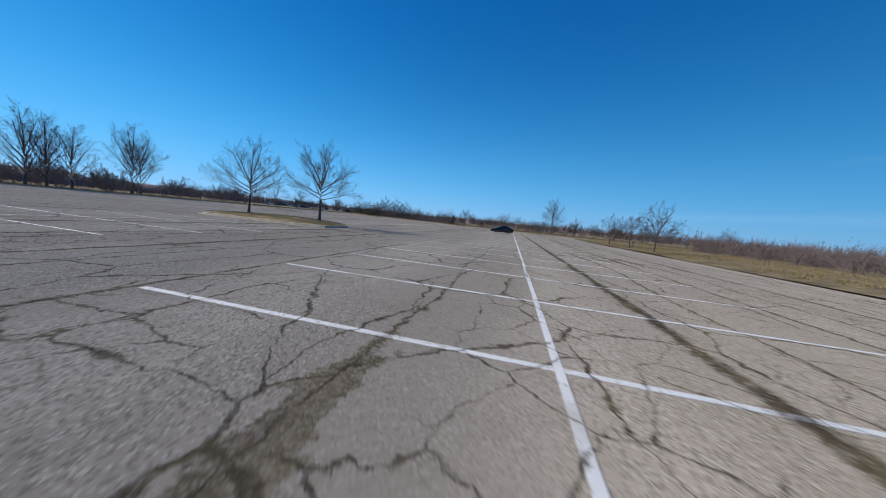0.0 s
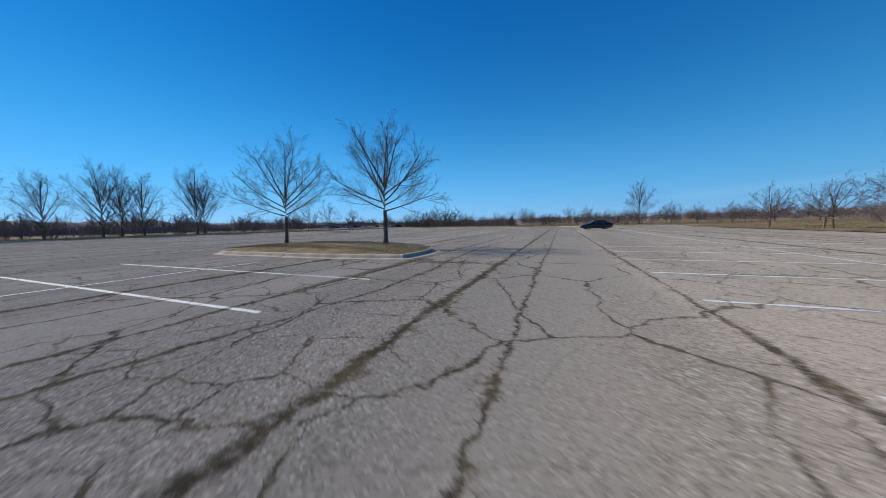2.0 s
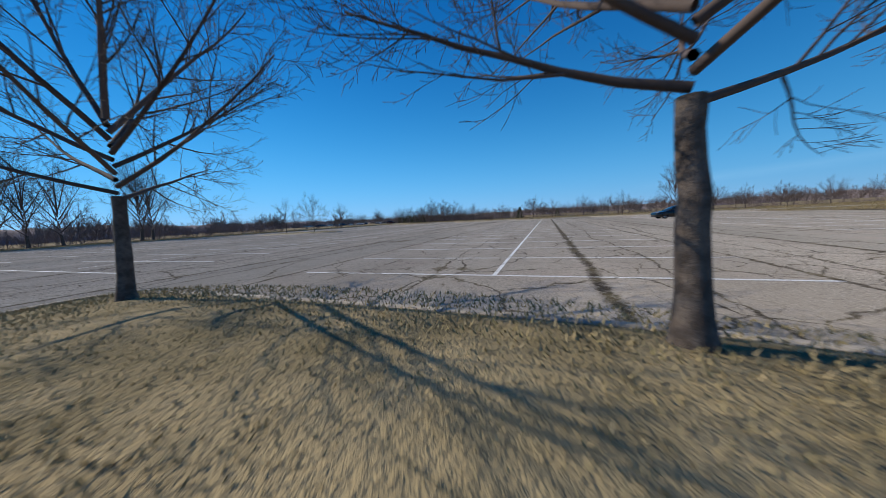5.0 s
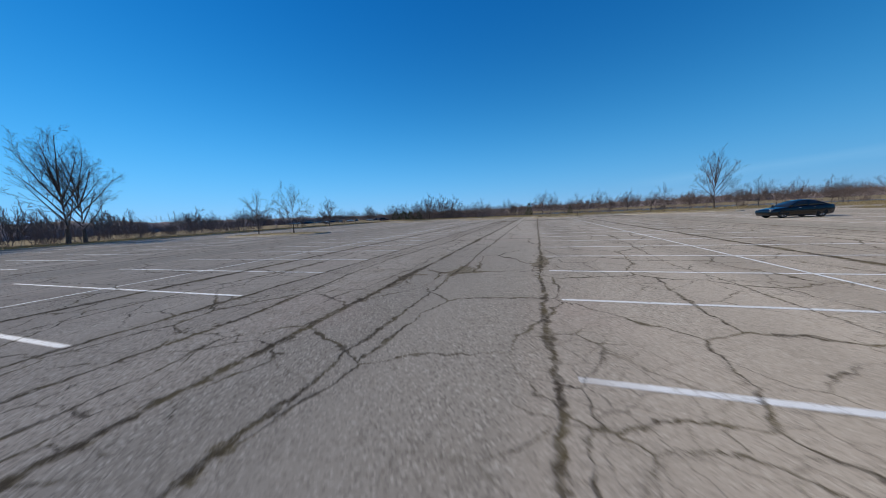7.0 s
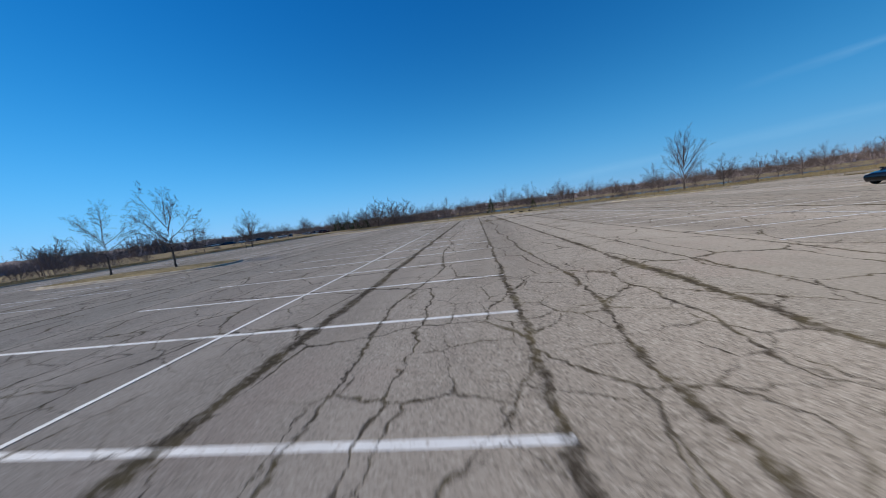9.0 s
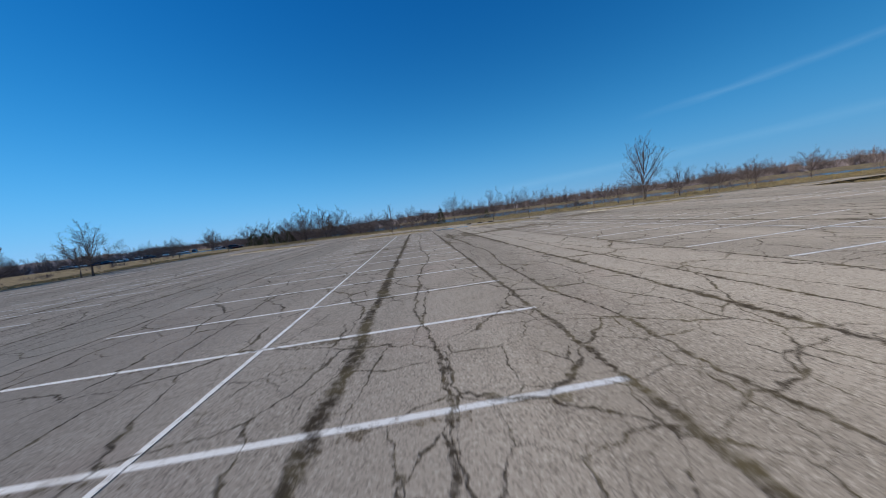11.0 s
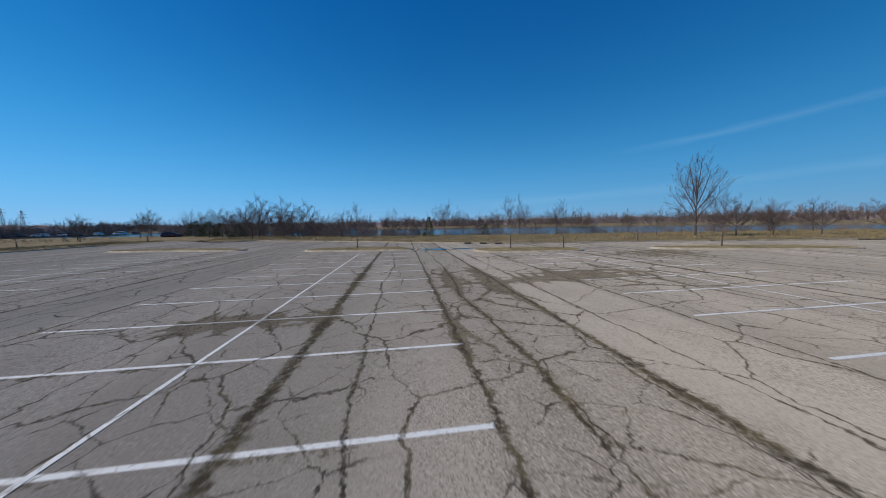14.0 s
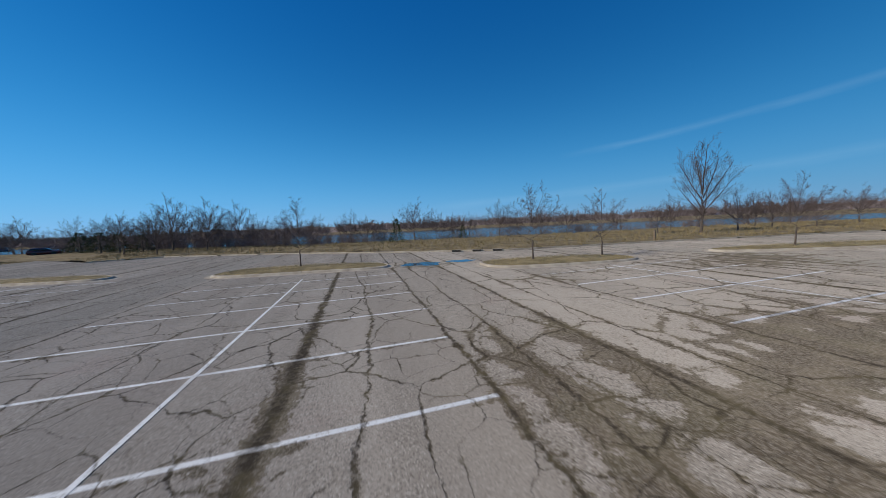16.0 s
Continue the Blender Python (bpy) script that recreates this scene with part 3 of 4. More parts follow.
def grow(tubes, rs, start, d, length, radius, level, spec):
    """One branch and, along it, its side branches."""
    n = spec['seg'][level]
    pts, p, dirs = [start], np.array(start, float), []
    d = unit(np.array(d, float))
    for i in range(n):
        d = unit(d + rs.normal(0, spec['wob'][level], 3) + np.array([0, 0, spec['lift'][level]]))
        p = p + d * length / n
        pts.append(p)
        dirs.append(d)
    tip = max(spec['min'], radius * 0.25)
    radii = np.maximum(np.linspace(radius, tip, n + 1), spec['min'])
    tubes.add(pts, radii, spec['sides'][level])
    if level + 1 >= len(spec['seg']):
        return
    kids = max(1, int(round(spec['kids'][level] * rs.uniform(0.8, 1.2))))
    for c in range(kids):
        u = spec['from'][level] + (1 - spec['from'][level]) * (c + rs.uniform(0, 0.9)) / kids
        u = min(u, 0.98)
        i = min(int(u * n), n - 1)
        q = pts[i] + (pts[i + 1] - pts[i]) * (u * n - i)
        side = unit(np.cross(dirs[i], rs.normal(0, 1, 3)))
        ang = radians(rs.uniform(*spec['angle'][level]))
        nd = dirs[i] * math.cos(ang) + side * math.sin(ang)
        ln = length * spec['ratio'][level] * rs.uniform(0.65, 1.15) * (1.05 - 0.45 * u)
        grow(tubes, rs, q, nd, ln, max(radius * (1 - u * 0.7) * 0.46, spec['min']), level + 1, spec)


def bare_tree(seed, height, trunk_h, trunk_r, spread, limbs, kids, mn, lean=0.0, leader=0.5, droop=0.0, sides=(5, 3, 1, 1)):
    """Meshes of trunk and crown of a leafless tree."""
    rs = np.random.RandomState(seed)
    trunk, crown = Tubes(), Tubes()
    top = np.array([lean, rs.normal(0, .05), trunk_h])
    k = 8
    tp = [np.array([0, 0, -0.1]) + (top - np.array([0, 0, -0.1])) * i / k + (rs.normal(0, 0.012, 3) * [1, 1, 0] if 0 < i < k else 0) for i in range(k + 1)]
    rad = [trunk_r * (1.0 - 0.28 * i / k) * (1.45 if i == 0 else 1.12 if i == 1 else 1) for i in range(k + 1)]
    rad[-1] *= 1.12
    trunk.add(tp, rad, 10)
    spec = dict(seg=(7, 6, 4, 3), wob=(0.04, 0.06, 0.09, 0.11), lift=(0.035 - droop, 0.035, 0.02, 0.01), sides=sides, kids=(kids, kids * 0.7, kids * 0.45),
                angle=((26, 50), (24, 52), (20, 50)), ratio=(0.52, 0.5, 0.5), min=mn)
    spec['from'] = (0.22, 0.15, 0.15)
    ch = height - trunk_h
    for i in range(limbs):
        az_ = 2 * np.pi * (i * 0.382 + rs.uniform(-.05, .05))
        t = i / max(1, limbs - 1)
        tilt = radians(72 * (1 - t) ** 0.48 * spread + 4)
        d = np.array([math.cos(az_) * math.sin(tilt), math.sin(az_) * math.sin(tilt), math.cos(tilt)])
        ln = ch * (0.68 + 0.04 * t) * rs.uniform(0.9, 1.05)
        start = top + np.array([0, 0, -0.05 + leader * t * ch * 0.34])
        grow(crown, rs, start, d, ln, trunk_r * (0.42 - 0.10 * (1 - t)), 0, spec)
    tv, tf = trunk.arrays()
    cv, cf = crown.arrays()
    return fast_mesh("trunk", tv, tf, BARK, True), fast_mesh("crown", cv, cf, TWIG, True)


def place_tree(meshes, x, y, z, scale, rot, label, group, name="bare_tree"):
    root = new(name)
    root.location, root.rotation_euler, root.scale = (x, y, z), (0, 0, rot), (scale,) * 3
    for nm, me in zip(("trunk", "crown"), meshes):
        o = new(nm, me)
        o.parent = root
    return tagged(root, label, "tree", group)


NEAR_A = bare_tree(11, 7.0, 1.95, 0.135, 1.02, 14, 11, 0.0032, leader=0.9, sides=(6, 5, 3, 3))
NEAR_B = bare_tree(29, 7.0, 1.75, 0.120, 1.02, 14, 11, 0.0032, 0.12, leader=0.8, sides=(6, 5, 3, 3))
place_tree(NEAR_A, 20.0, -44.3, 0.36, 0.87, 0.4, "leafless spreading tree with grey trunk in island turf", "island trees")
place_tree(NEAR_B, 12.95, -44.3, 0.33, 0.90, 2.0, "leafless spreading tree, slightly leaning, in island turf", "island trees")
SMALL = [bare_tree(40 + i, 5.5, 1.6, 0.075, 0.95, 9, 9, 0.0065, 0.05 * i, leader=1.3) for i in range(3)]
TALL = [bare_tree(60 + i, 14, 2.4, 0.30, 0.56, 12, 10, 0.010, 0.15 * i, leader=1.5) for i in range(3)]
MID = [bare_tree(80 + i, 8, 1.5, 0.15, 0.95, 13, 9, 0.009, 0.1, leader=0.75) for i in range(3)]
for k, (x, y, s, r, m) in enumerate([(-20.5, -5.1, 1.1, 0.3, 0), (-27.2, -5.0, 1.0, 1.7, 1), (-1.0, 36.4, 0.8, 0.9, 2), (15.0, 29.9, 0.84, 2.2, 0), (20.4, 29.3, 0.74, 4.0, 1),
                                     (34.4, 25.6, 0.82, 5.1, 1)]):
    place_tree(SMALL[m], x, y, 0.2, s, r, "young leafless tree with thin grey trunk on a turf island", "young island trees")
for k, (x, y, s) in enumerate([(-53, -43.5, 0.95), (-53.5, -36.6, 0.8), (-53, -29.8, 1.0), (-54, -26.8, 0.95), (-53.4, -23.6, 0.9), (-53, -14.2, 1.12), (-53.4, -12.3, 1.02),
                               (-57, -52, 0.9), (49.0, 41.0, 0.86)]):
    place_tree(TALL[k % 3], x, y, 0.1, s * 0.84, k * 1.3, "tall leafless tree with upswept branches on the grass verge", "tall verge trees")
for k, (x, y, s) in enumerate([(53, -7, 0.65), (53, -16.4, 0.65), (53.5, -23, 0.75), (-45.6, 33.4, 0.95), (-46.8, 33.0, 0.6), (-51, 27, 0.6), (56.5, 41, 0.75), (46.3, 45, 0.6), (62, 40, 0.65), (68, 38, 0.6),
                               (14.2, 70, 1.0), (23.4, 73.5, 0.6), (-22.4, 87, 1.15), (-14, 76, 0.7), (2, 72, 0.75), (31, 66, 0.85), (38, 62, 0.8), (58.5, 52, 0.7), (-33, 84, 1.3), (-42, 96, 1.2), (-28, 70, 0.75), (-36, 76, 0.8),
                               (85, 40, 0.8), (92, 28, 0.8), (76, 50, 0.6), (-6, 78, 0.7), (26, 70, 0.6), (-30, 92, 1.3), (8, 76, 0.5), (-18, 82, 0.7), (44, 62, 0.65),
                               (-10, 73, 0.8), (18, 67, 0.65), (5, 70, 0.6), (34, 64, 0.5), (52, 58, 0.6), (-25, 79, 0.9), (66, 52, 0.6), (72, 47, 0.7), (80, 46, 0.75), (21, 66, 0.45),
                               (-62, 104, 1.0), (-70, 96, 0.8), (-56, 108, 1.2), (-48, 104, 1.0), (-38, 98, 1.1), (-66, 118, 1.2), (-80, 112, 1.0), (-90, 126, 1.2), (-27, 90, 1.0), (-60, 60, 0.6), (-66, 76, 0.7), (-74, 84, 0.8)]):
    place_tree(MID[k % 3], x, y, 0.05, s, k * 2.1, "leafless tree with a rounded crown in dry grass", "bank trees")


# ---- scrub, woods and dry grass ----
def clump(seed, h, w, stems, mn):
    rs = np.random.RandomState(seed)
    t = Tubes()
    spec = dict(seg=(3, 2, 1), wob=(0.09, 0.12, 0.15), lift=(0.04, 0.05, 0.03), sides=(3, 1, 1), kids=(6, 4), angle=((15, 45), (18, 50)), ratio=(0.5, 0.55), min=mn)
    spec['from'] = (0.2, 0.2)
    for i in range(stems):
        a, r = rs.uniform(0, 6.283), rs.uniform(0, w * 0.3)
        tilt = rs.uniform(0.05, 0.95)
        b = a + rs.normal(0, 0.6)
        grow(t, rs, np.array([r * math.cos(a), r * math.sin(a), -0.05]), (math.cos(b) * math.sin(tilt), math.sin(b) * math.sin(tilt), math.cos(tilt)), h * rs.uniform(0.6, 1.0), mn * 2.4, 0, spec)
    return t.arrays()


CLUMPS = [clump(100 + i, 1.0, 1.0, 15, 0.0036) for i in range(5)]
CLUMPS_FAR = [clump(120 + i, 1.0, 1.0, 10, 0.007) for i in range(4)]


def scatter(name, spots, kinds, mat, label, category):
    """Many clumps as one mesh. spots: x, y, z, width, height."""
    V, F, n = [], [], 0
    rs = np.random.RandomState(len(spots))
    for x, y, z, w, h in spots:
        v, f = kinds[rs.randint(len(kinds))]
        a = rs.uniform(0, 6.283)
        c, s = math.cos(a), math.sin(a)
        q = np.stack([(v[:, 0] * c - v[:, 1] * s) * w + x, (v[:, 0] * s + v[:, 1] * c) * w + y, v[:, 2] * h + z], -1)
        V.append(q)
        F.append(f + n)
        n += len(v)
    ob = new(name, fast_mesh(name, np.concatenate(V), np.concatenate(F), mat))
    return tagged(ob, label, category, kind="stuff")


rs = np.random.RandomState(5)


def spots_along(pts, step, depth, hlo, hhi):
    out = []
    for (xa, ya), (xb, yb) in zip(pts[:-1], pts[1:]):
        L = math.hypot(xb - xa, yb - ya)
        nx, ny = -(yb - ya) / L, (xb - xa) / L
        for i in range(int(L / step)):
            u = (i + rs.uniform()) / (L / step)
            o = rs.uniform(0, depth)
            x, y = xa + (xb - xa) * u + nx * o, ya + (yb - ya) * u + ny * o
            h = rs.uniform(hlo, hhi) * (1 + 0.35 * noise.noise((x * 0.05, y * 0.05, 1)))
            out.append((x, y, float(ground_height(np.array(x), np.array(y))) - 0.05, h * rs.uniform(0.6, 0.9), h))
    return out


scatter("scrub_bank", spots_along([(72, -110), (72, -30), (74, 10), (88, 34)], 0.55, -22, 2.6, 4.8), CLUMPS, SCRUB, "dense leafless brown scrub along the lot edge", "scrub")
scatter("scrub_shore", spots_along([(-20, 90), (0, 76), (20, 69), (48, 62), (75, 56), (100, 48)], 0.75, 6, 1.0, 3.0), CLUMPS, SCRUB, "low reddish leafless shrubs on the lake shore", "shrubs")
scatter("scrub_west", spots_along([(-57, -110), (-57, -10), (-58, 28)], 1.0, 16, 2.4, 4.6), CLUMPS, SCRUB, "dark leafless thicket behind the verge", "scrub")
scatter("scrub_meadow", spots_along([(-60, 28), (-78, 110), (-120, 180)], 1.6, 16, 0.5, 1.2), CLUMPS, SCRUB, "low sparse leafless scrub in rough meadow", "scrub")
scatter("scrub_northwest", spots_along([(-75, 105), (-55, 100), (-38, 90), (-22, 82)], 0.5, 14, 2.2, 5.0), CLUMPS, SCRUB, "tangled leafless bushes at the road bend", "scrub")
scatter("scrub_north", spots_along([(-24, 80), (-8, 72), (10, 68)], 0.5, 7, 1.4, 3.2), CLUMPS, SCRUB, "reddish leafless bushes between bank and lake", "shrubs")
scatter("woods_far_shore", spots_along([(-420, 370), (-150, 320), (0, 290), (120, 275), (240, 220), (420, 40)], 2.0, 30, 6.0, 10.5), CLUMPS_FAR, SCRUB, "winter woods across the lake", "woods")
scatter("woods_west", spots_along([(-130, -260), (-125, -60), (-150, 90), (-210, 260), (-330, 420)], 2.6, 30, 6, 10.5), CLUMPS_FAR, SCRUB, "winter woods behind the thicket", "woods")
scatter("woods_east", spots_along([(110, -300), (108, -40), (140, 20)], 2.6, -30, 5, 9), CLUMPS_FAR, SCRUB, "winter woods behind the scrub", "woods")


def evergreen_meshes(seed):
    """Trunk and tiers of short needled sprays of a small conifer, one metre tall."""
    q = np.random.RandomState(seed)
    t = Tubes()
    t.add([(0, 0, -0.05), (0, 0, 0.5), (0, 0, 0.97)], [0.022, 0.014, 0.004], 6)
    tv, tf = t.arrays()
    V = []
    for k in range(1500):
        h = 0.06 + 0.92 * q.uniform() ** 1.3
        reach = 0.34 * (1.02 - h) ** 0.8 * q.uniform(0.35, 1.08)
        a = q.uniform(0, 6.283)
        c = np.array([math.cos(a) * reach, math.sin(a) * reach, h - 0.10 * reach])
        d = unit(np.array([math.cos(a), math.sin(a), q.uniform(-0.2, 0.7)]) + q.normal(0, 0.25, 3)) * q.uniform(0.03, 0.075)
        w = unit(np.cross(d, q.normal(0, 1, 3))) * 0.010
        V += [c - w, c + w, c + d]
    V = np.array(V)
    return fast_mesh("trunk", tv, tf, BARK, True), fast_mesh("needles", V, np.arange(len(V)).reshape(-1, 3), PINE)


CONIFER = [evergreen_meshes(300 + i) for i in range(2)]
for k, (x, y, h, wide) in enumerate([(9.8, 63.5, 4.2, 1.0), (22.5, 64.5, 2.6, 1.1), (-44, 88, 4.0, 1.9), (-49, 91, 4.2, 2.1), (-39, 86, 3.6, 1.8), (-55, 95, 4.4, 1.9)]):
    root = new("evergreen_tree")
    root.location, root.rotation_euler, root.scale = (x, y, float(ground_height(np.array(x), np.array(y)))), (0, 0, k * 1.7), (h * wide, h * wide, h)
    for nm, me in zip(("trunk", "needles"), CONIFER[k % 2]):
        o = new(nm, me)
        o.parent = root
    tagged(root, "small olive-green evergreen among brown dry grass", "tree", "evergreens")


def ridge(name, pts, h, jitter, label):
    """A lumpy belt of woods far off, its front laid back to catch the sun."""
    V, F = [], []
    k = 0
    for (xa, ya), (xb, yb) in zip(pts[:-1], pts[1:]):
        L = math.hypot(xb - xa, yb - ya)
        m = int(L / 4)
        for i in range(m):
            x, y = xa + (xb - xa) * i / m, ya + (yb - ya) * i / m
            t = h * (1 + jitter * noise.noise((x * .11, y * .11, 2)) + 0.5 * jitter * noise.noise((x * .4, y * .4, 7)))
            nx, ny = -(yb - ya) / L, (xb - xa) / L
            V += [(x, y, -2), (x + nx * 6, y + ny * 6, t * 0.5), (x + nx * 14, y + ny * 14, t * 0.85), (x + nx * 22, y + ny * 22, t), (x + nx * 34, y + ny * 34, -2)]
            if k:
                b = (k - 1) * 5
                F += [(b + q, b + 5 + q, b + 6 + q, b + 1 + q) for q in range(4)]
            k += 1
    ob = mesh_ob(name, V, F, HAZED_WOOD, smooth=True)
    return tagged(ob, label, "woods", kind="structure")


ridge("backdrop_north", [(-900, 520), (-150, 345), (0, 315), (120, 300), (255, 245), (440, 60), (700, -300)], 6.5, 0.45, "belt of winter woods across the lake, haze painted into the colour")
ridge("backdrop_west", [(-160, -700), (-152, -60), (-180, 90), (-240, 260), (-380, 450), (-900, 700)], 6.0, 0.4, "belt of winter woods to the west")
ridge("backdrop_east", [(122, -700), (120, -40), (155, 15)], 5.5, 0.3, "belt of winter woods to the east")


def tufts(name, n, xr, yr, keep, hlo, hhi, label, seed, mat=STRAW):
    q = np.random.RandomState(seed)
    x, y = q.uniform(*xr, n), q.uniform(*yr, n)
    ok = keep(x, y)
    x, y = x[ok], y[ok]
    n = len(x)
    z = ground_height(x, y) - 0.03
    B = 9
    V = np.empty((n, B, 3, 3))
    hh = q.uniform(hlo, hhi, n) * (0.6 + 0.8 * (np.sin(x * .5) * np.sin(y * .43 + 1) * .5 + .5))
    for b in range(B):
        a, la = q.uniform(0, 6.283, n), q.uniform(0, 6.283, n)
        r = q.uniform(0, .16, n)
        bx, by = x + r * np.cos(a), y + r * np.sin(a)
        w = q.uniform(.012, .03, n)
        ln = hh * q.uniform(.6, 1.1, n)
        le = q.uniform(.15, .9, n) * ln
        V[:, b, 0] = np.stack([bx - w * np.sin(la), by + w * np.cos(la), z], -1)
        V[:, b, 1] = np.stack([bx + w * np.sin(la), by - w * np.cos(la), z], -1)
        V[:, b, 2] = np.stack([bx + le * np.cos(la), by + le * np.sin(la), z + ln], -1)
    ob = new(name, fast_mesh(name, V.reshape(-1, 3), np.arange(n * B * 3).reshape(-1, 3), mat))
    return tagged(ob, label, "grass", kind="stuff")


def bank(x, y):
    return (y > polyline_at(EDGE, x) + 1.2) & (y < polyline_at(SHORE, x) + 1)


tufts("dry_grass_bank", 26000, (-40, 100), (24, 100), bank, 0.10, 0.42, "clumps of tall straw-coloured dry grass on the bank", 3)
tufts("dry_grass_verge", 9000, (-58, -47.6), (-60, 75), lambda x, y: x < -47.8, 0.08, 0.3, "dry grass on the verge", 4)
tufts("dry_grass_east", 9000, (50.5, 72), (-70, 25), lambda x, y: x > 51, 0.06, 0.22, "short dry grass on the verge", 6)


def weeds(x, y):
    """Where weeds root: the gutter round the island and the seam that leads to it."""
    gutter = (np.abs(y + 48.32) < 0.10) & (x > 11.5) & (x < 22.8)
    corner = (np.hypot(x - 24.2, y + 47.6) < 0.75) | (np.hypot(x - 11.0, y + 47.9) < 0.6)
    seam = (np.abs(x - 23.55 + 0.06 * np.sin(y * 2.1)) < 0.12) & (y < -48) & (np.sin(y * 3.3) > -0.2)
    return gutter | corner | seam


tufts("weeds", 26000, (10, 25.2), (-55, -46.5), weeds, 0.02, 0.07, "low moss and weeds in the gutter and asphalt seam", 9, WEED)


# ---- cars ----
def loft(sections, mat, name, parent, label="", smooth=True, cap=True):
    """Skin closed cross sections of equal length into one mesh."""
    n = len(sections[0])
    V = [p for s in sections for p in s]
    F = []
    for i in range(len(sections) - 1):
        for j in range(n):
            F.append((i * n + j, i * n + (j + 1) % n, (i + 1) * n + (j + 1) % n, (i + 1) * n + j))
    if cap:
        F.append(tuple(range(n - 1, -1, -1)))
        F.append(tuple((len(sections) - 1) * n + j for j in range(n)))
    return mesh_ob(name, V, F, mat, parent, label, smooth)


def wheel(parent, x, y, r, side):
    w = new("wheel")
    w.parent = parent
    w.location = (x, y, r)
    bm = bmesh.new()
    prof = [(r * 0.64, -.10), (r * 0.9, -.115), (r * 0.98, -.085), (r, -.05), (r, .05), (r * 0.98, .085), (r * 0.9, .115), (r * 0.64, .10)]
    k = 28
    vs = [[bm.verts.new((q[0] * math.cos(2 * math.pi * i / k), q[1], q[0] * math.sin(2 * math.pi * i / k))) for q in prof] for i in range(k)]
    for i in range(k):
        for j in range(len(prof) - 1):
            bm.faces.new((vs[i][j], vs[i][j + 1], vs[(i + 1) % k][j + 1], vs[(i + 1) % k][j]))
    part("tyre", bm, RUBBER, w, smooth=True)
    bm = bmesh.new()
    for a, b, y0 in ((0.0, 0.17, .075), (0.56, 0.66, .085)):
        lo = [bm.verts.new((a * r * math.cos(2 * math.pi * i / k), side * y0, a * r * math.sin(2 * math.pi * i / k))) for i in range(k)] if a else None
        hi = [bm.verts.new((b * r * math.cos(2 * math.pi * i / k), side * y0, b * r * math.sin(2 * math.pi * i / k))) for i in range(k)]
        if lo:
            for i in range(k):
                bm.faces.new((lo[i], lo[(i + 1) % k], hi[(i + 1) % k], hi[i]))
        else:
            bm.faces.new(hi)
    for s in range(5):
        t = 2 * math.pi * s / 5
        for dt, r0, r1, w0, w1 in ((-0.17, .12, .6, .05, .035), (0.17, .12, .6, .05, .035)):
            c0 = Vector((math.cos(t), 0, math.sin(t))) * r0 * r
            c1 = Vector((math.cos(t + dt), 0, math.sin(t + dt))) * r1 * r
            d = Vector((-math.sin(t), 0, math.cos(t)))
            q = [bm.verts.new(c + d * e * r * 2 * .5 + Vector((0, side * yy, 0))) for c, e, yy in ((c0, w0, .082), (c0, -w0, .082), (c1, -w1 * 1.6, .088), (c1, w1 * 1.6, .088))]
            bm.faces.new(q)
    part("rim", bm, ALLOY, w, "silver alloy rim")
    bm = bmesh.new()
    bmesh.ops.create_circle(bm, cap_ends=True, segments=24, radius=r * .62)
    for v in bm.verts:
        v.co = Vector((v.co.x, side * 0.03, v.co.y))
    part("brake_disc", bm, PLASTIC, w)
    return w


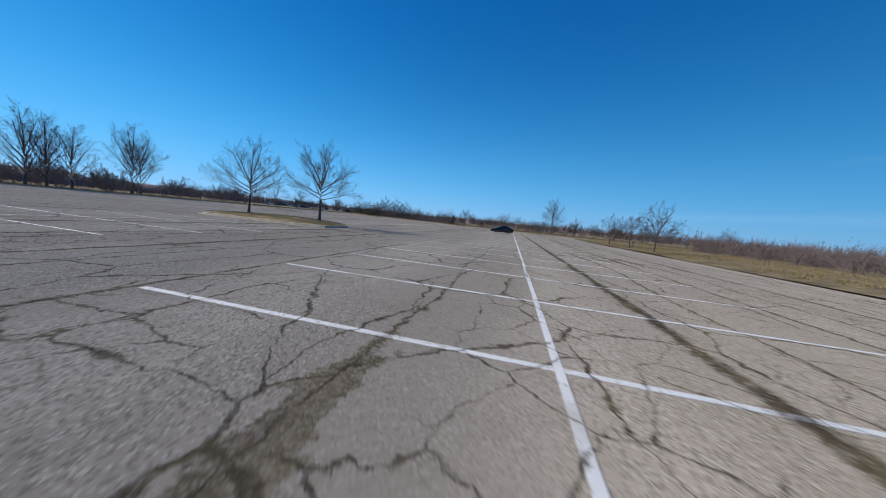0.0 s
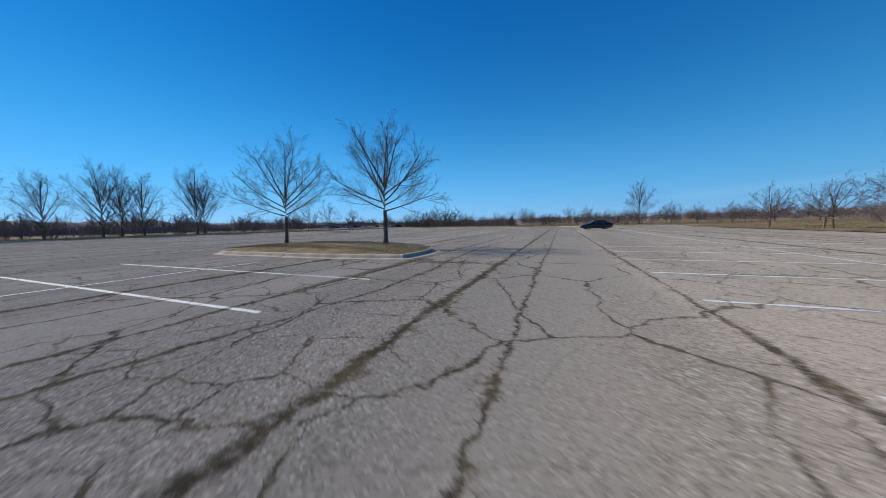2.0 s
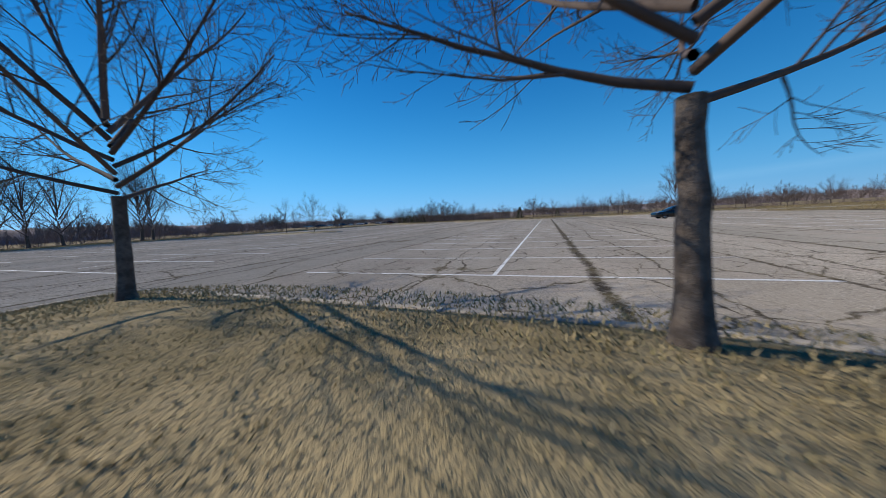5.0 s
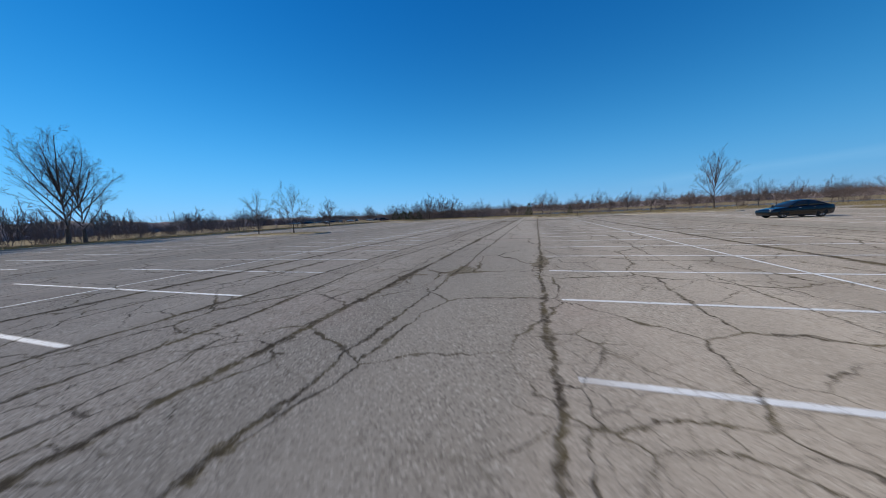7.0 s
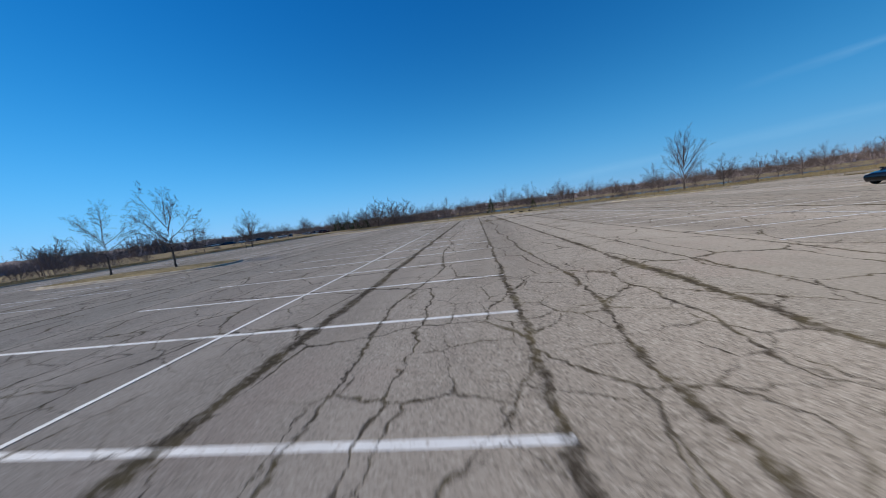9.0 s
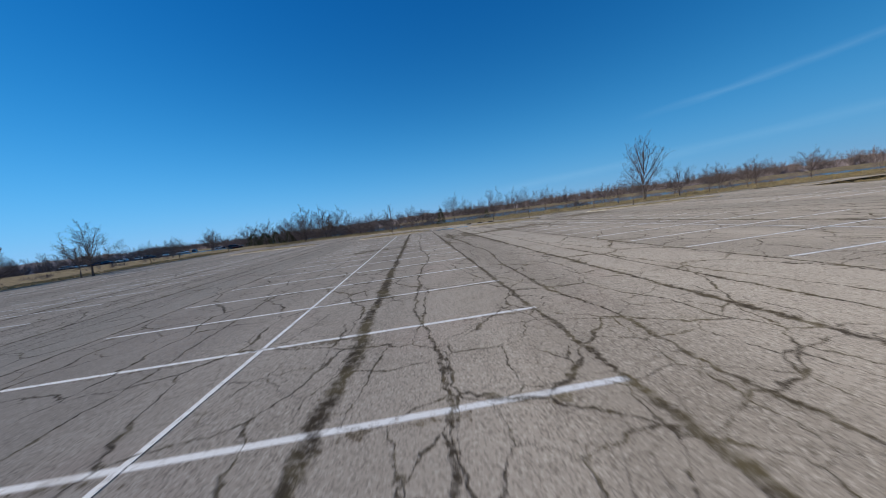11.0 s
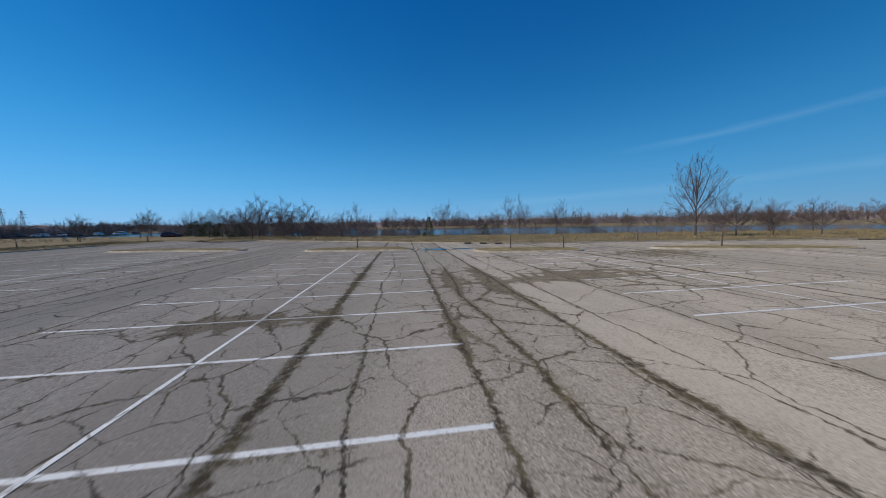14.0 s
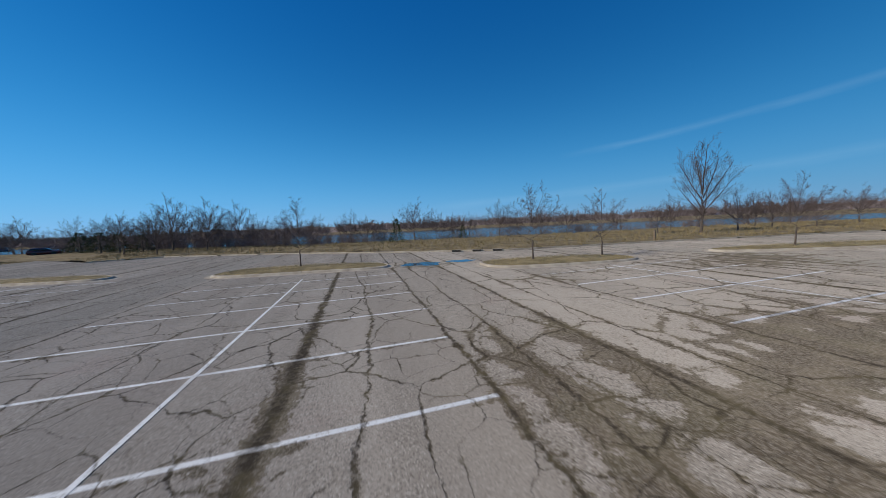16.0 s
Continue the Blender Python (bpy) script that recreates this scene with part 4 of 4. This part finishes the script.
def car(kind, paint, label, group):
    """A parked car with its nose towards +x, standing on its wheels."""
    root = new(kind)
    tagged(root, label, "car", group)
    suv = kind != "sedan"
    if not suv:
        L, W, r, wb = 4.55, 0.92, 0.34, 2.66
        belt = [(2.47, .44, .60, .70), (2.42, .30, .70, .80), (2.20, .22, .76, .86), (1.75, .2, .83, .92), (1.1, .2, .92, .93), (.55, .2, .96, .93), (-.6, .2, .97, .93), (-1.3, .2, 1.0, .93), (-1.9, .22, 1.03, .92),
                (-2.3, .26, 1.02, .87), (-2.44, .36, .95, .80), (-2.48, .48, .80, .74)]
        roof = [(1.15, .93, .80), (.75, 1.12, .72), (.25, 1.36, .62), (-.25, 1.45, .585), (-.75, 1.45, .58), (-1.2, 1.37, .59), (-1.65, 1.20, .66), (-2.05, 1.04, .74)]
        belt = [(x * 0.92, lo, hi * 1.01, w) for x, lo, hi, w in belt]
        roof = [(x * 0.92, z * 1.03, w) for x, z, w in roof]
    else:
        L, W, r, wb = 4.7, 0.93, 0.36, 2.7
        belt = [(2.34, .5, .72, .72), (2.28, .34, .88, .82), (2.0, .26, .98, .9), (1.4, .25, 1.05, .93), (.8, .25, 1.08, .93), (-.6, .25, 1.1, .93), (-1.6, .25, 1.12, .93), (-2.2, .3, 1.12, .9), (-2.32, .4, 1.05, .84), (-2.36, .52, .9, .8)]
        roof = [(1.2, 1.05, .82), (.75, 1.35, .74), (.3, 1.62, .68), (-.3, 1.70, .66), (-1.2, 1.70, .66), (-1.8, 1.62, .67), (-2.1, 1.40, .72), (-2.25, 1.10, .8)]
    secs = []
    for x, lo, hi, w in belt:
        m = (lo + hi) / 2
        half = [(w * .86, lo), (w * .97, lo + .08), (w, m), (w * .985, hi - .12), (w * .93, hi - .03), (w * .72, hi), (0, hi + .025)]
        secs.append([(x, -y, z) for y, z in half] + [(x, y, z) for y, z in half[::-1][1:]])
    loft(secs, paint, "body", root)
    gsec = []
    for x, z, w in roof:
        b = float(np.interp(x, [q[0] for q in belt][::-1], [q[2] for q in belt][::-1])) - .03
        z = max(z, b + 0.02)
        bw = W * .88
        half = [(bw, b), (bw * .4 + w * .6, (b + z) / 2 + .02), (w, z - .045), (w * .82, z - .008), (0, z + .012)]
        gsec.append([(x, -yy, zz) for yy, zz in half] + [(x, yy, zz) for yy, zz in half[::-1][1:]])
    loft(gsec, GLASS, "windows", root, "dark tinted window glass")
    top = []
    for x, z, w in roof[2:-2]:
        top.append([(x, -w * 1.005, z - .05), (x, -w * .83, z + .004), (x, 0, z + .024), (x, w * .83, z + .004), (x, w * 1.005, z - .05)])
    V = [p for s in top for p in s]
    F = [(i * 5 + j, i * 5 + j + 1, (i + 1) * 5 + j + 1, (i + 1) * 5 + j) for i in range(len(top) - 1) for j in range(4)]
    mesh_ob("roof", V, F, paint, root, smooth=True)
    for sgn in (-1, 1):
        # pillars
        for xa, xb, tag in ((roof[0][0], roof[2][0], "front_pillar"), (-.42, -.50, "centre_pillar"), (roof[-1][0], roof[-3][0], "rear_pillar")):
            ba = float(np.interp(xa, [q[0] for q in belt][::-1], [q[2] for q in belt][::-1])) - .02
            zb = float(np.interp(xb, [q[0] for q in roof][::-1], [q[1] for q in roof][::-1])) - .04
            wbm = float(np.interp(xb, [q[0] for q in roof][::-1], [q[2] for q in roof][::-1]))
            t = .05
            V = [(xa - t, sgn * W * .885, ba), (xa + t, sgn * W * .885, ba), (xb + t, sgn * (wbm + .012), zb), (xb - t, sgn * (wbm + .012), zb)]
            V += [(x, y - sgn * .05, z) for x, y, z in V]
            mesh_ob(tag, V, [(0, 1, 2, 3), (7, 6, 5, 4), (0, 4, 5, 1), (1, 5, 6, 2), (2, 6, 7, 3), (3, 7, 4, 0)], paint, root)
        for xw in (wb / 2 + .02, -wb / 2 + .02):
            wheel(root, xw, sgn * (W - .115), r, sgn)
            bm = bmesh.new()
            k = 20
            o = [bm.verts.new((xw + (r + .055) * math.cos(math.pi * i / k), sgn * (W + .004), r + (r + .055) * math.sin(math.pi * i / k))) for i in range(k + 1)]
            i_ = [bm.verts.new((xw + (r * .35) * math.cos(math.pi * i / k), sgn * (W - .01), r * .75 + (r * .35) * math.sin(math.pi * i / k))) for i in range(k + 1)]
            for i in range(k):
                bm.faces.new((o[i], o[i + 1], i_[i + 1], i_[i]))
            part("wheel_arch", bm, PLASTIC, root)
        part("mirror", box_bm(.78, .93, sgn * W * .98 - .09, sgn * W * .98 + .09, .97 + suv * .1, 1.09 + suv * .1, .03), paint, root)
        part("headlight", box_bm(L / 2 - .42, L / 2 - .10, sgn * .66 - .13, sgn * .66 + .13, .66 + suv * .14, .77 + suv * .14, .03), LENS, root, "clear headlight")
        part("tail_light", box_bm(-L / 2 + .04, -L / 2 + .28, sgn * .68 - .15, sgn * .68 + .15, .84 + suv * .1, .96 + suv * .1, .03), TAIL, root, "red tail light")
        for xd in (.25, -.75):
            part("door_handle", box_bm(xd - .1, xd + .1, sgn * W - .02, sgn * W + .02, .84 + suv * .1, .87 + suv * .1, .01), ALLOY, root)
        part("sill", box_bm(-1.05, 1.05, sgn * W - .06, sgn * W - .005, .17, .26, .02), PLASTIC, root)
    part("grille", box_bm(L / 2 - .08, L / 2 - .015, -.5, .5, .46, .62, .02), PLASTIC, root)
    part("bumper", box_bm(L / 2 - .22, L / 2 - .05, -.74, .74, .22, .36, .04), PLASTIC, root)
    return root


black_car = car("sedan", BLACKPAINT, "black four-door sedan parked alone across the bays", "")
black_car.matrix_world = pose(33.6, -3.95, 0, 0, 0, 186)
suv = car("suv", REDPAINT, "dark red sport utility car parked by the road bend", "")
suv.matrix_world = pose(-64, 99, 0.1, 0, 0, 25)
lot_cars = [car("suv", WHITEPAINT, "white car in the distant parking lot", "distant cars"), car("suv", SILVERPAINT, "silver car in the distant parking lot", "distant cars"),
            car("suv", BLUEPAINT, "dark car in the distant parking lot", "distant cars")]
rc = random.Random(8)
for k in range(22):
    u = k / 21
    m = pose(-168 + 86 * u + rc.uniform(-1, 1), 142 + 44 * u + rc.uniform(-6, 6), 0.12, 0, 0, rc.choice((20, 200, 110)))
    if k < 3:
        lot_cars[k].matrix_world = m
    else:
        copy_thing(lot_cars[rc.choice((0, 0, 1, 2))], m)


# ---- small fixtures ----
def verge_curb(pts, label):
    """A long low kerb along the lot, in cast lengths."""
    root = new("curb")
    tagged(root, label, "curb", kind="structure")
    L0 = 3.0
    for (xa, ya), (xb, yb) in zip(pts[:-1], pts[1:]):
        L = math.hypot(xb - xa, yb - ya)
        n = max(1, int(L / L0))
        ang = math.atan2(yb - ya, xb - xa)
        for i in range(n):
            u = (i + .5) / n
            o = part("curb_length", box_bm(-L / n / 2 + .01, L / n / 2 - .01, -.09, .09, -.05, .15, .03, 2), CONCRETE, root) if (xa, i) == (pts[0][0], 0) else new("curb_length", root.children[0].data)
            o.parent = root
            o.matrix_basis = pose(xa + (xb - xa) * u, ya + (yb - ya) * u, random.uniform(-.01, .01), 0, 0, math.degrees(ang)) @ Matrix.Diagonal((L / n / (L0 + .0), 1, 1, 1))
    return root


verge_curb([(-47.1, -110), (-47.1, 60)], "low concrete curb along the grass verge")
verge_curb([(-31, 62), (-24, 64), (-6.5, 54.6), (5, 46.6), (12, 42.1), (18, 38.6), (37, 35.1), (58, 29.6)], "worn concrete curb between road and bank")


def blob(name, x, y, rx, ry, z, mat, seed, label, category):
    rs_ = np.random.RandomState(seed)
    k = 48
    ph = rs_.uniform(0, 6.28, 5)
    V, F = [(x, y, z)], []
    for i in range(k):
        a = 2 * math.pi * i / k
        s = 1 + sum(0.16 / (j + 1) ** .5 * math.sin((j + 2) * a + ph[j]) for j in range(5))
        V.append((x + rx * s * math.cos(a), y + ry * s * math.sin(a), z))
    F = [(0, 1 + i, 1 + (i + 1) % k) for i in range(k)]
    return tagged(mesh_ob(name, V, F, mat), label, category)


blob("puddle", 7.8, 33.6, 1.35, 1.1, 0.006, PUDDLE, 1, "shallow puddle mirroring the sky on the asphalt", "puddle")
blob("puddle", 11.0, 33.6, 1.0, 0.7, 0.006, PUDDLE, 2, "shallow puddle mirroring the sky beside the curb", "puddle")


def drain_inlet(x, y, rot):
    root = new("drain_inlet")
    root.matrix_world = pose(x, y, 0, 0, 0, rot)
    tagged(root, "dark iron drain inlet set in the curb", "drain", "drain inlets")
    part("throat", box_bm(-.45, .45, -.16, .16, .0, .19, .03), DARKIRON, root)
    part("hood", box_bm(-.5, .5, -.02, .2, .17, .22, .02), CONCRETE, root)
    return root


for x, y in ((13.1, 41.2), (15.0, 40.2), (16.8, 39.2)):
    drain_inlet(x, y - 0.25, -25)


def wood_post(x, y, h):
    root = new("wood_post")
    root.location = (x, y, 0.05)
    tagged(root, "weathered brown wooden post standing in dry grass", "post", "wooden posts")
    part("shaft", box_bm(-.09, .09, -.09, .09, -.1, h, .02), WOODPOST, root)
    part("cap", box_bm(-.11, .11, -.11, .11, h - .02, h + .05, .02), WOODPOST, root)


wood_post(36, 37.5, 1.1)
wood_post(-30, 86, 1.3)
wood_post(-50.5, 73, 1.2)
wood_post(55, -12, 1.1)


def pylon(x, y, h):
    root = new("power_pylon")
    root.location = (x, y, 0)
    tagged(root, "distant steel lattice power pylon", "pylon", "power pylons")
    t = Tubes()
    for sx in (-1, 1):
        for sy in (-1, 1):
            t.add([(sx * 3, sy * 3, 0), (sx * 1, sy * 1, h * .6), (sx * .5, sy * .5, h)], [.35, .3, .25], 4)
    for k in range(9):
        z0, z1 = h * k / 9, h * (k + 1) / 9
        w0, w1 = 3 - 2.5 * k / 9, 3 - 2.5 * (k + 1) / 9
        for s in (-1, 1):
            t.add([(-w0, s * w0, z0), (w1, s * w1, z1)], [.12, .12], 3)
            t.add([(w0, s * w0, z0), (-w1, s * w1, z1)], [.12, .12], 3)
    o = new("lattice", fast_mesh("lattice", *t.arrays(), STEEL))
    o.parent = root
    t = Tubes()
    for z in (.7, .82, .94):
        t.add([(-6, 0, h * z), (6, 0, h * z)], [.3, .3], 4)
    o = new("crossarm", fast_mesh("crossarm", *t.arrays(), STEEL))
    o.parent = root


pylon(-560, 500, 36)
pylon(-600, 560, 36)
